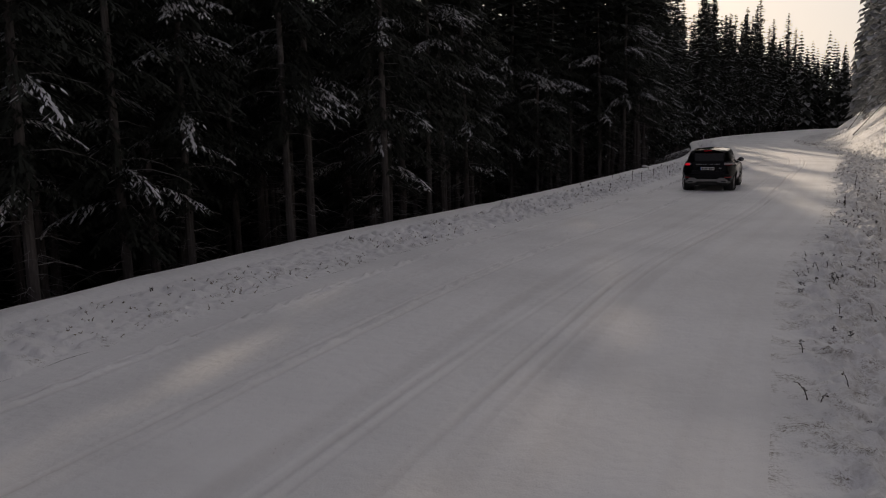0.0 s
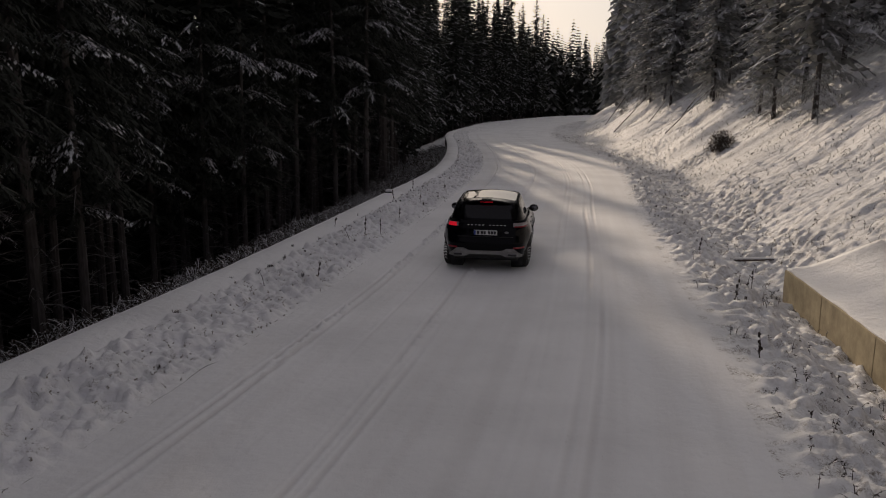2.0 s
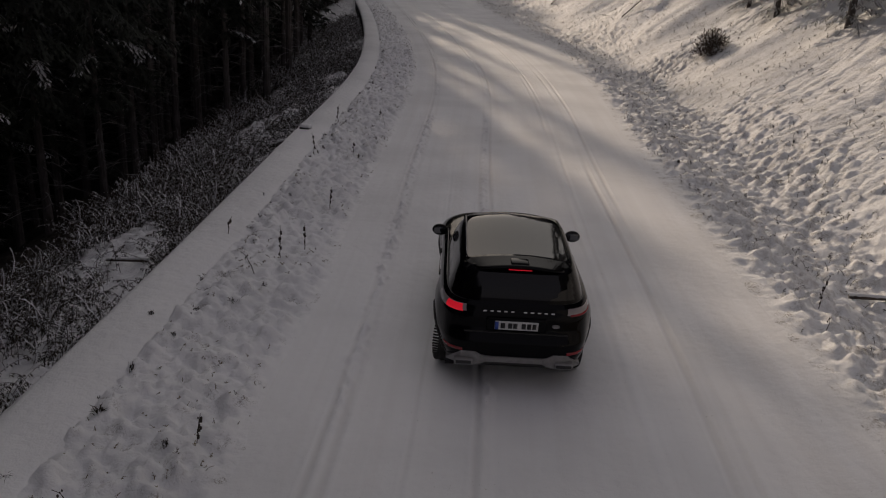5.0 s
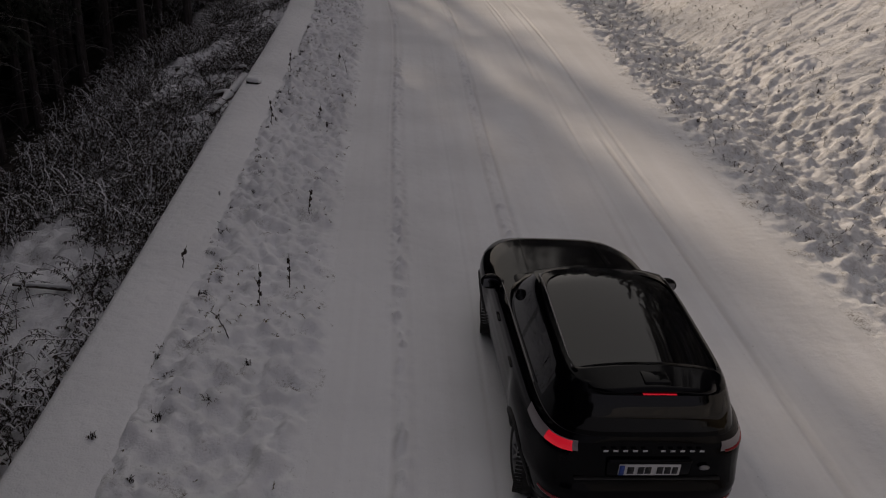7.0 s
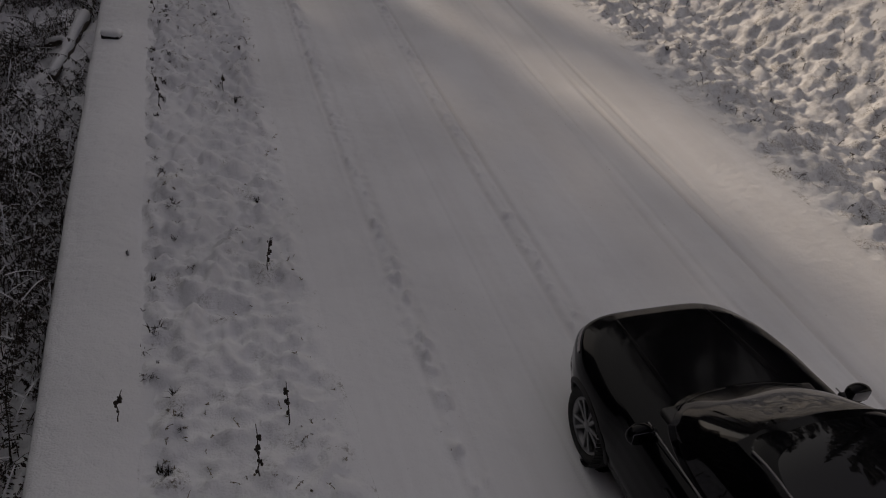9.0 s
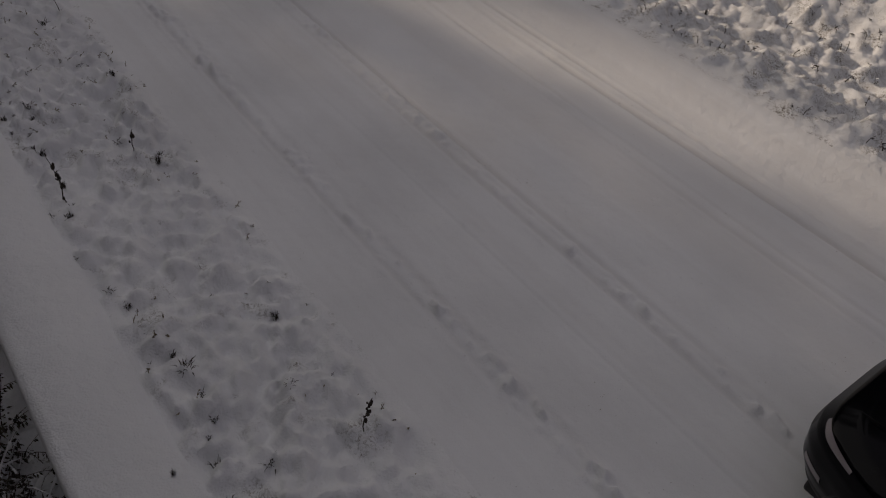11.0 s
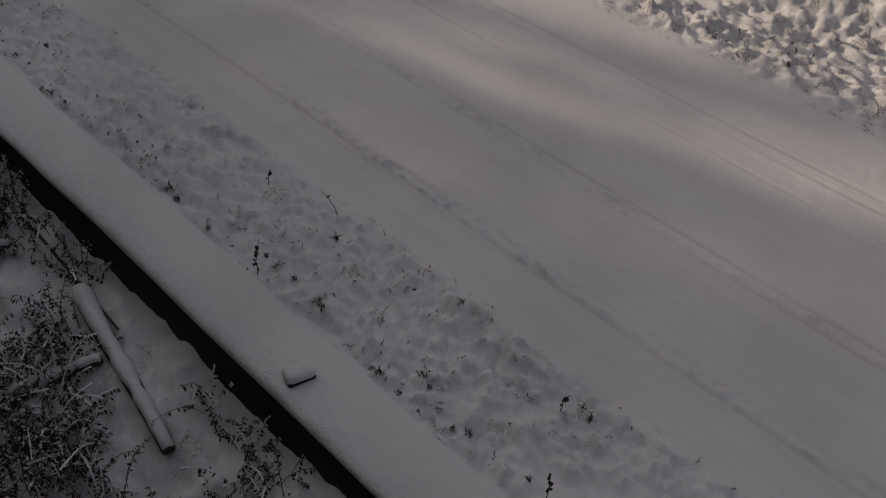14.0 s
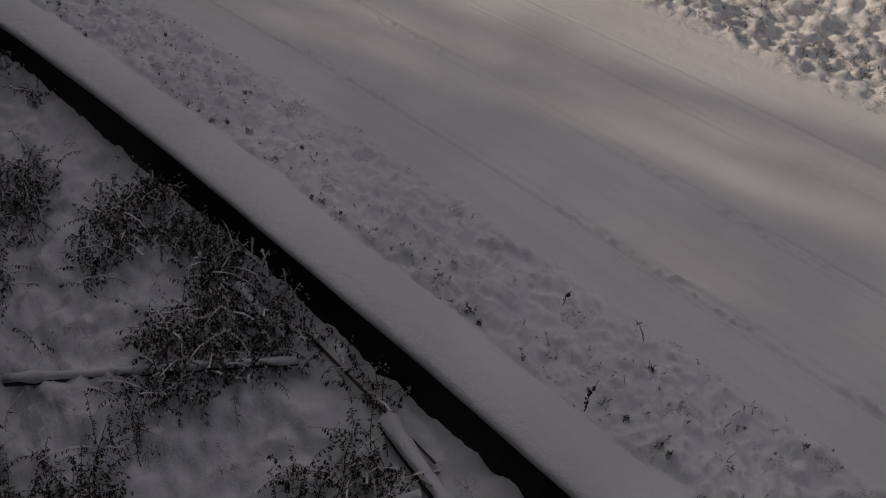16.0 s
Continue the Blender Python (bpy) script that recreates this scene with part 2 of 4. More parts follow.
def height_right(S, D, X, Y):
    e = D - road_width(S)
    z = np.interp(e, [0, 0.6, 1.3, 1.9, 2.6, 3.3, 5, 7, 10, 14, 25, 60, 200], [0, -0.02, -0.16, -0.5, -0.6, -0.35, 0.9, 2.2, 4.6, 7.2, 11.5, 24, 40])
    z = z * (1 - 0.45 * smooth(70, 82, S) * (1 - smooth(2.6, 4.2, e)))
    clod = lumps(X, Y, 0.45, 11) * 0.06 + lumps(X, Y, 0.2, 14) * 0.085 + lumps(X, Y, 0.12, 17) * 0.06
    ditch = smooth(1.7, 2.0, e) * (1 - smooth(2.6, 3.0, e))
    drift = 1 - 0.85 * smooth(2.8, 3.8, e) * smooth(-0.05, 0.25, fbm(X * 0.16, Y * 0.16, 2, 27))
    z = z + (0.9 + 0.9 * rubble(S, D, X, Y)) * clod * drift * smooth(0.0, 0.5, e) * (1 - 0.35 * ditch) * (1 - 0.5 * smooth(12, 20, e))
    gully = fbm(S * 0.35, e * 0.10, 3, 21) * 0.55 + fbm(S * 0.12, e * 0.05, 2, 25) * 0.7
    return z + gully * smooth(3.2, 7, e)


def height_left(S, D, X, Y):
    z = np.interp(D, [-200, -60, -20, -9, -4, -1, -0.2], [-50, -28, -11, -4.6, -2.0, -0.98, -0.74])
    z = z * (1 - 0.88 * smooth(150, 205, S))
    return z + lumps(X, Y, 0.9, 31) * 0.2 + lumps(X, Y, 0.28, 34) * 0.16 + lumps(X, Y, 0.13, 37) * 0.08


def height_verge(S, D, X, Y):
    z = 0.12 * np.exp(-((D - CAP) / 0.7) ** 2) + 0.05 * np.sin(np.pi * (D - CAP) / (LANE_LEFT - CAP))
    edge = smooth(CAP, CAP + 0.12, D) * (1 - smooth(-0.3, 0.0, D - lane_left(S)))
    dense = (0.8 + 0.4 * fbm(X * 0.4, Y * 0.4, 2, 45)) * (0.6 + 0.65 * smooth(50, 64, S) - 0.12 * smooth(75, 83, S))
    return z + (lumps(X, Y, 0.40, 41) * 0.08 + lumps(X, Y, 0.2, 44) * 0.15 + lumps(X, Y, 0.11, 47) * 0.11) * edge * dense


RUTS = [(3.36, 0.045, 0.020), (3.54, 0.055, 0.022), (5.12, 0.045, 0.017), (5.36, 0.045, 0.018), (7.02, 0.055, 0.018), (7.2, 0.045, 0.014), (7.85, 0.06, 0.022), (8.1, 0.055, 0.018), (4.45, 0.03, 0.010)]


def rut_depth(S, D):
    z = 0 * S
    for i, (d0, w, depth) in enumerate(RUTS):
        c = d0 + 0.18 * fbm(S * 0.05, S * 0 + (i // 2) * 7.3, 2, 61) + 0.025 * fbm(S * 0.2, S * 0 + i * 3.1, 2, 81 + i)
        live = 0.2 + 0.8 * smooth(-0.3, 0.35, fbm(S * 0.11, S * 0 + i * 5.7, 2, 71 + i))
        q = (D - c) / w
        z = z + depth * live * (np.exp(-q ** 2 * 1.5) - 0.45 * np.exp(-((np.abs(q) - 1.5) ** 2) * 4))
    for d0 in (6.45, 8.2):
        c = d0 + 0.25 * fbm(S * 0.04, S * 0 + d0, 2, 67)
        z = z + 0.011 * np.exp(-((D - c) / 0.15) ** 4) * (1 - smooth(58, 70, S))
    return z


def height_road(S, D, X, Y):
    crust = 0.006 * fbm(X * 1.3, Y * 1.3, 3, 51) + 0.003 * fbm(X * 9, Y * 9, 2, 55)
    ends = smooth(0, 0.3, D - lane_left(S)) * (1 - smooth(-0.3, 0, D - road_width(S)))
    churn = 0.15 * np.maximum(0, fbm(X * 11, Y * 11, 2, 57)) * (np.exp(-((D - 3.45 - 0.18 * fbm(S * 0.05, S * 0, 2, 61)) / 0.11) ** 2) + 0.7 * np.exp(-((D - 5.24 - 0.18 * fbm(S * 0.05, S * 0 + 7.3, 2, 61)) / 0.10) ** 2)) * smooth(-0.5, 0.2, fbm(S * 0.3, D * 0, 2, 58))
    return (crust - rut_depth(S, D) + churn) * ends


def sheet(name, s_values, d_rows, height, mat, label="", attribute=None):
    """A ground sheet over arc lengths and offsets; d_rows(s) gives the offsets across at each s."""
    s_values = np.asarray(s_values, float)
    D = d_rows(s_values)
    S = np.repeat(s_values[:, None], D.shape[1], axis=1)
    X, Y = on_road(S, D)
    Z = height(S, D, X, Y)
    n, m = S.shape
    idx = np.arange(n * m).reshape(n, m)
    faces = np.stack([idx[:-1, :-1], idx[:-1, 1:], idx[1:, 1:], idx[1:, :-1]], axis=-1).reshape(-1, 4)
    me = bpy.data.meshes.new(name)
    me.from_pydata(np.stack([X, Y, Z], axis=-1).reshape(-1, 3), [], faces.tolist())
    me.polygons.foreach_set("use_smooth", np.ones(len(faces), bool))
    uv = me.uv_layers.new(name="UVMap")
    uv.data.foreach_set("uv", np.stack([S, D], axis=-1).reshape(-1, 2)[faces.reshape(-1)].astype(np.float32).reshape(-1))
    if attribute:
        at = me.attributes.new(attribute[0], "FLOAT", "POINT")
        at.data.foreach_set("value", attribute[1](S, D, X, Y).astype(np.float32).reshape(-1))
    me.materials.append(mat)
    me.update()
    return tagged(new(name, me), label, kind="structure")


def spread(*parts):
    return np.concatenate([np.arange(a, b, c) for a, b, c in parts])


def across(*parts):
    row = spread(*parts)
    return lambda s: np.repeat(row[None, :], len(s), axis=0)


def wear(S, D, X, Y):
    return np.clip(rut_depth(S, D) / 0.020, 0, 1) * (0.5 + 0.5 * smooth(-0.5, 0.4, fbm(S * 0.6, D * 3, 3, 91)))


road = sheet("road", spread((0, 30, 0.5), (30, 64, 0.16), (64, 72, 0.065), (72, 86, 0.04), (86, 92, 0.065), (92, 104, 0.1), (104, 160, 0.3), (160, S_END, 1)),
             lambda s: lane_left(s)[:, None] + (road_width(s) - lane_left(s))[:, None] * np.linspace(0, 1, 270)[None, :],
             height_road, M_ROAD, "snow-covered mountain road with faint tyre tracks", ("wear", wear))
verge = sheet("verge", spread((0, 36, 0.2), (36, 60, 0.06), (60, 102, 0.036), (102, 150, 0.15), (150, S_END, 1)),
              lambda s: CAP - 0.01 + (lane_left(s) - CAP + 0.01)[:, None] * np.linspace(0, 1, 52)[None, :], height_verge, M_VERGE, "lumpy trampled snow strip with dead grass between wall and road")
_q = np.concatenate([np.arange(0, 5, 0.06), np.arange(5, 14, 0.16), np.arange(14, 30, 0.8), np.array([33, 40, 50, 70, 100, 150, 250, 500, 1000])])
ground = sheet("ground", spread((0, 36, 0.6), (36, 100, 0.08), (100, 190, 0.3), (190, S_END, 1.2)), lambda s: road_width(s)[:, None] + _q[None, :], height_right, M_BANK,
               "steep snowy roadside bank with clods and dead grass", ("soil_shade", rubble))


def shaded_litter(S, D, X, Y):
    """Needle litter under the dense trees, blackened to carry the trees' shade as well."""
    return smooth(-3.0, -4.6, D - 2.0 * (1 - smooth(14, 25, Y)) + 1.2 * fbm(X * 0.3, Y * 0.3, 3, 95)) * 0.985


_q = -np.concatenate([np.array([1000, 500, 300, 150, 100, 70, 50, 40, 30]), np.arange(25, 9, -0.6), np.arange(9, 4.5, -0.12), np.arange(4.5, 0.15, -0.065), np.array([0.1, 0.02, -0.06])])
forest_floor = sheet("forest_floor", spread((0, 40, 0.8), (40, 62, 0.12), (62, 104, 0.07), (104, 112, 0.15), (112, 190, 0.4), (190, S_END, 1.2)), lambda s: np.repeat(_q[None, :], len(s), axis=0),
                     height_left, M_FLOOR, "snowy ground falling away into the forest", ("shaded_litter", shaded_litter))


def ground_z(x, y):
    """Height of the ground at a place."""
    s, d = along(x, y)
    S, D, X, Y = (np.array([v], float) for v in (s, d, x, y))
    if d < 0:
        return float(height_left(S, D, X, Y)[0])
    if d < CAP:
        return 0.2
    if d < LANE_LEFT:
        return float(height_verge(S, D, X, Y)[0])
    if d < road_width(s):
        return 0.0
    return float(height_right(S, D, X, Y)[0])


# ---------------------------------------------------------------- building helpers
def mesh_of(name, verts, faces, mats, smooth_faces=True, index=None):
    me = bpy.data.meshes.new(name)
    me.from_pydata(verts, [], faces)
    for mt in mats:
        me.materials.append(mt)
    if index is not None:
        me.polygons.foreach_set("material_index", index)
    me.polygons.foreach_set("use_smooth", np.full(len(me.polygons), smooth_faces))
    me.update()
    return me


def part(name, bm, mat, parent=None, label="", smooth_faces=True):
    """Links a bmesh or a mesh as ONE mesh object under a thing or under a part."""
    me = bm
    if isinstance(bm, bmesh.types.BMesh):
        me = bpy.data.meshes.new(name)
        bmesh.ops.recalc_face_normals(bm, faces=bm.faces)
        bm.to_mesh(me)
        bm.free()
        me.polygons.foreach_set("use_smooth", np.full(len(me.polygons), smooth_faces))
    if mat and not me.materials:
        for mt in (mat if isinstance(mat, (list, tuple)) else [mat]):
            me.materials.append(mt)
    ob = new(name, me)
    if parent:
        ob.parent = parent
    return tagged(ob, label) if label else ob


def box(x0, x1, y0, y1, z0, z1, bevel=0.0, seg=2, bm=None):
    bm = bm or bmesh.new()
    v = [bm.verts.new((x, y, z)) for z in (z0, z1) for x, y in ((x0, y0), (x1, y0), (x1, y1), (x0, y1))]
    fs = [bm.faces.new([v[i] for i in f]) for f in ((3, 2, 1, 0), (4, 5, 6, 7), (0, 1, 5, 4), (1, 2, 6, 5), (2, 3, 7, 6), (3, 0, 4, 7))]
    if bevel:
        bmesh.ops.bevel(bm, geom=list({e for f in fs for e in f.edges}), offset=bevel, segments=seg, profile=0.5, affect="EDGES")
    return bm


def tube(points, radii, sides=6, bm=None, closed=True):
    """A tapered, bent rod through the points."""
    bm = bm or bmesh.new()
    pts = [Vector(p) for p in points]
    rings = []
    for i, p in enumerate(pts):
        way = (pts[min(i + 1, len(pts) - 1)] - pts[max(i - 1, 0)]).normalized()
        a = way.orthogonal().normalized() if abs(way.z) < 0.9 else Vector((1, 0, 0)).cross(way).normalized()
        if rings and a.dot(last) < 0:
            a = -a
        last = a
        b = way.cross(a)
        rings.append([bm.verts.new(p + (math.cos(q) * a + math.sin(q) * b) * float(radii[i])) for q in (2 * math.pi * k / sides for k in range(sides))])
    for r0, r1 in zip(rings[:-1], rings[1:]):
        for k in range(sides):
            bm.faces.new((r0[k], r0[(k + 1) % sides], r1[(k + 1) % sides], r1[k]))
    if closed:
        bm.faces.new(rings[0][::-1]), bm.faces.new(rings[-1])
    return bm


def swept(name, s_values, section, mat, label, kind=""):
    """A bar whose cross-section section(s) = [(d, z), ...] runs along the parapet's line."""
    rows = [section(s) for s in s_values]
    k = len(rows[0])
    verts, faces = [], []
    for s, row in zip(s_values, rows):
        for d, z in row:
            x, y = on_road(s, d)
            verts.append((float(x), float(y), float(z)))
    for i in range(len(rows) - 1):
        for j in range(k):
            a, b = i * k + j, i * k + (j + 1) % k
            faces.append((a, a + k, b + k, b))
    faces += [tuple(range(k)), tuple(range(len(verts) - k, len(verts)))[::-1]]
    return tagged(new(name, mesh_of(name, verts, faces, [mat], False)), label, kind=kind)


# ---------------------------------------------------------------- retaining wall with its cap of snow
S_WALL = spread((0, 36, 1.0), (36, 112, 0.25), (112, S_END, 1.0))
_wob = {float(s): 0.02 * float(fbm(np.array([s * 0.8]), np.array([0.3]), 3, 7)[0]) for s in S_WALL}
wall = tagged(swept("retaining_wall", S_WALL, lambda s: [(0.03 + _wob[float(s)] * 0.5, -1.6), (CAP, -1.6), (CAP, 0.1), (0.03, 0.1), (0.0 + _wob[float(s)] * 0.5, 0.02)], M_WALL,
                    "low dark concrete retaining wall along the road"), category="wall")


def cap_section(s):
    w, h = _wob[float(s)], 0.2 + 0.8 * _wob[float(s)]
    v = w + 0.09 * float(fbm(np.array([s * 0.55]), np.array([4.3]), 3, 9)[0])
    return [(-0.005 + w, 0.06), (-0.015 + w, 0.11), (0.01 + w, 0.17 + w), (0.08, h), (0.4, h + 0.02), (0.62 + v, h - 0.005), (0.78 + v, 0.15), (0.9 + v, 0.09), (0.92 + v, 0.04), (0.6, 0.03), (0.2, 0.03)]


cap = swept("snow_cap", S_WALL, cap_section, M_SNOW, "smooth snow lying along the top of the retaining wall", kind="stuff")
cap.data.polygons.foreach_set("use_smooth", np.ones(len(cap.data.polygons), bool))
tagged(cap, category="snow")

# reflector block left on the parapet, with snow on it
block = tagged(new("kerb_block"), "small dark block under snow on top of the retaining wall", "block")
block.matrix_world = pose(5.05, 31.03, 0.21, 0, 0, -36)
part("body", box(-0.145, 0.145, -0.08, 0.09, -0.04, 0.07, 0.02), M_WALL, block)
part("snow", box(-0.165, 0.165, -0.085, 0.12, 0.01, 0.135, 0.06, 4), M_SNOW, block, "snow lying on the block")

# concrete wall at the foot of the bank
conc = tagged(new("concrete_wall"), "weathered yellowish concrete retaining wall under snow beside the ditch", "wall")
conc.matrix_world = pose(12.7, 16.15, 0, 0, 0, -math.degrees(math.atan2(12.7 - 10.4, 16.15 - 8.1)))
joints = [0, -2.6, -5.3, -8.1, -10.9, -13.7, -16.5, -19.3, -22]
for a, b in zip(joints[:-1], joints[1:]):
    bm = box(0, 0.32, b + 0.012, a, -1.3, 0.12, 0.015)
    bmesh.ops.subdivide_edges(bm, edges=[e for e in bm.edges if e.calc_length() > 0.3], cuts=6, use_grid_fill=True)
    for v in bm.verts:
        if v.co.z > 0 and v.co.x < 0.05:
            v.co.z -= 0.035 * max(0, noise.noise((v.co.y * 2.3, 1.7, 0)))
        v.co.x += 0.012 * noise.noise((v.co.y * 1.5, v.co.z * 1.5, 4))
    part("wall_bay", bm, M_CONC, conc, smooth_faces=False)
bm = bmesh.new()
for y in np.arange(-22, 0.01, 0.25):
    w = 0.03 * noise.noise((y * 1.3, 0, 2))
    ring = [(0.03 + w, y, 0.11), (0.04 + w, y, 0.135 + w), (0.12, y, 0.155 + w), (0.5, y, 0.22 + w), (1.0, y, 0.42 + 2.5 * w), (1.9, y, 0.85 + 3 * w), (1.9, y, -0.2), (0.3, y, -0.1)]
    vs = [bm.verts.new(p) for p in ring]
    if y > -22:
        for i in range(len(vs)):
            bm.faces.new((prev[i], prev[(i + 1) % 8], vs[(i + 1) % 8], vs[i]))
    prev = vs
bm.faces.new(prev)
part("snow", bm, M_SNOW, conc, "snow lying on top of the wall")

# ---------------------------------------------------------------- the car
def outline(yr, yf, w, nr, nf, count=240):
    """A horizontal slice of the body: a rounded rectangle, squarer or rounder at each end."""
    th = np.linspace(0, 2 * np.pi, 2400, endpoint=False)
    c, sn = np.cos(th), np.sin(th)
    n = np.where(sn > 0, nf, nr)
    cy, ry = yr + 0.52 * (yf - yr), np.where(sn > 0, 0.48, 0.52) * (yf - yr)
    x, y = w * np.sign(c) * np.abs(c) ** (2 / n), cy + ry * np.sign(sn) * np.abs(sn) ** (2 / n)
    seg = np.hypot(np.diff(x, append=x[0]), np.diff(y, append=y[0]))
    run = np.concatenate([[0], np.cumsum(seg)])
    at = np.linspace(0, run[-1], count, endpoint=False)
    return np.interp(at, run, np.append(x, x[0])), np.interp(at, run, np.append(y, y[0]))


def loft(slices, bend=None):
    rows = []
    for z, yr, yf, w, nr, nf in slices:
        x, y = outline(yr, yf, w, nr, nf)
        rows.append(np.stack([x, y, np.full_like(x, z)], axis=-1))
    P = np.array(rows)
    return bend(P) if bend else P


def between(keys, count):
    """Fine slices from key slices."""
    keys = np.array(keys, float)
    u = np.linspace(0, len(keys) - 1, count)
    return [[np.interp(t, np.arange(len(keys)), keys[:, j]) for j in range(keys.shape[1])] for t in u]


def patches(P, sort):
    """Splits a lofted grid into named patches by a rule on each face's middle and normal."""
    m, n, _ = P.shape
    found = {}
    for i in range(m - 1):
        for j in range(n):
            q = [(i, j), (i, (j + 1) % n), (i + 1, (j + 1) % n), (i + 1, j)]
            c = sum(P[a] for a in q) / 4
            nn = np.cross(P[q[1]] - P[q[0]], P[q[3]] - P[q[0]])
            nn = nn / (np.linalg.norm(nn) + 1e-9)
            found.setdefault(sort(c, nn), []).append(q)
    return found


def patch_mesh(name, P, quads, mat):
    ids, verts, faces = {}, [], []
    for q in quads:
        f = []
        for a in q:
            if a not in ids:
                ids[a] = len(verts)
                verts.append(tuple(P[a]))
            f.append(ids[a])
        faces.append(f)
    return mesh_of(name, verts, faces, [mat])


def surface(fn, us, vs):
    """A mesh grid from fn(u, v) -> (x, y, z)."""
    verts = [fn(u, v) for u in us for v in vs]
    n = len(vs)
    faces = [(i * n + j, i * n + j + 1, (i + 1) * n + j + 1, (i + 1) * n + j) for i in range(len(us) - 1) for j in range(n - 1)]
    return verts, faces


M_MIRROR = material("mirror_glass", (0.12, 0.12, 0.13), 0.04, 1.0)
AXLES = (0.84, 3.50)
car = tagged(new("car"), "black compact luxury SUV with dark glass roof standing on snowy road", "car")

lower = loft(between([(0.24, 0.30, 4.10, 0.78, 7, 5), (0.34, 0.08, 4.26, 0.89, 7, 4.8), (0.50, 0.01, 4.34, 0.935, 7, 4.6), (0.66, 0.0, 4.36, 0.95, 7, 4.5),
                      (0.80, 0.06, 4.33, 0.955, 7, 4.6), (0.92, 0.09, 4.25, 0.95, 7, 4.5), (0.985, 0.11, 4.10, 0.937, 6.5, 3.9), (1.02, 0.12, 3.84, 0.92, 6.5, 3.6),
                      (1.05, 0.13, 3.42, 0.90, 6, 3.5), (1.075, 0.14, 3.05, 0.86, 6, 3.4)], 46))


def raise_belt(P):
    """The waistline climbs towards the tail."""
    k = smooth(0.7, 1.05, P[..., 2]) * smooth(3.4, 0.4, P[..., 1])
    P = P.copy()
    P[..., 2] += 0.07 * k
    for ya in AXLES:
        flare = np.exp(-((P[..., 1] - ya) / 0.42) ** 4) * smooth(0.42, 0.7, P[..., 2]) * (1 - smooth(0.86, 1.04, P[..., 2]))
        P[..., 0] += np.sign(P[..., 0]) * smooth(0.6, 0.85, np.abs(P[..., 0])) * 0.045 * flare
    return P


lower = raise_belt(lower)


def sort_lower(c, n):
    for ya in AXLES:
        if abs(c[0]) > 0.62 and (c[1] - ya) ** 2 + (c[2] - 0.36) ** 2 < 0.405 ** 2:
            return "gap"
    if c[2] < 0.40:
        return "sill"
    if c[1] > 4.0 and 0.66 < c[2] < 0.79 and abs(c[0]) < 0.55:
        return "grille"
    if c[1] > 3.0 and c[2] > 0.93 and abs(c[0]) < 0.66:
        return "bonnet"
    if abs(n[0]) > 0.75 and 1.22 < c[1] < 2.98 and c[2] < 1.2:
        return "door_rear" if c[1] < 2.0 else "door_front"
    if c[1] < 0.35 and c[2] > 0.70 and abs(c[0]) < 0.72:
        return "tailgate"
    return "body"


split = patches(lower, sort_lower)
part("body", patch_mesh("body", lower, split["body"], M_PAINT), None, car)
part("sill", patch_mesh("sill", lower, split["sill"], M_PLASTIC), None, car, "black plastic lower cladding")
part("bonnet", patch_mesh("bonnet", lower, split["bonnet"], M_PAINT), None, car)
part("tailgate", patch_mesh("tailgate", lower, split["tailgate"], M_PAINT), None, car)
for kind in ("door_front", "door_rear"):
    for side in (-1, 1):
        quads = [q for q in split[kind] if side * lower[q[0]][0] > 0]
        door = part("door", patch_mesh("door", lower, quads, M_PAINT), None, car)
        y = 2.18 if kind == "door_front" else 1.36
        bm = box(side * 0.925, side * 0.965, y, y + 0.17, 0.95, 0.97, 0.008, 3)
        part("handle", bm, M_PAINT, door)


def lens(side, z0, z1, keep, across_count=16, up_count=6, taper=0.0, out=0.007):
    """A smooth lens lying on the body's surface; keep(x, y) tells which stretch of the body's outline it covers (right side)."""
    mid = lower[:, :, 2].mean(axis=1)
    grid = []
    for v in np.linspace(0, 1, up_count):
        z = z0 + (z1 - z0) * v
        i = float(np.interp(z, mid, np.arange(len(mid))))
        a, f = int(i), i - int(i)
        row = lower[a] * (1 - f) + lower[min(a + 1, len(mid) - 1)] * f
        t = np.linspace(0, len(row), len(row) * 12, endpoint=False)
        fine = np.stack([np.interp(t, np.arange(len(row) + 1), np.append(row[:, k], row[0, k])) for k in range(3)], axis=-1)
        pts = fine[[keep(p[0], p[1]) for p in fine]]
        pts = pts[np.argsort(np.arctan2(pts[:, 1] - 2.2, pts[:, 0] - 0.2))]
        grid.append(pts[np.linspace(0, len(pts) - 1, across_count).astype(int)])
    verts, faces = [], []
    for v, row in enumerate(grid):
        for u, p in enumerate(row):
            q = u / (across_count - 1)
            swell = out * (0.4 + 0.6 * math.sin(math.pi * v / (up_count - 1)))
            verts.append((side * (p[0] + swell * 0.8), p[1] + (swell if p[1] > 2 else -swell) * 0.8, p[2] + taper * (q - 0.5) * (1 - v / (up_count - 1))))
    n = across_count
    faces = [(v * n + u, v * n + u + 1, (v + 1) * n + u + 1, (v + 1) * n + u) for v in range(up_count - 1) for u in range(n - 1)]
    return verts, faces


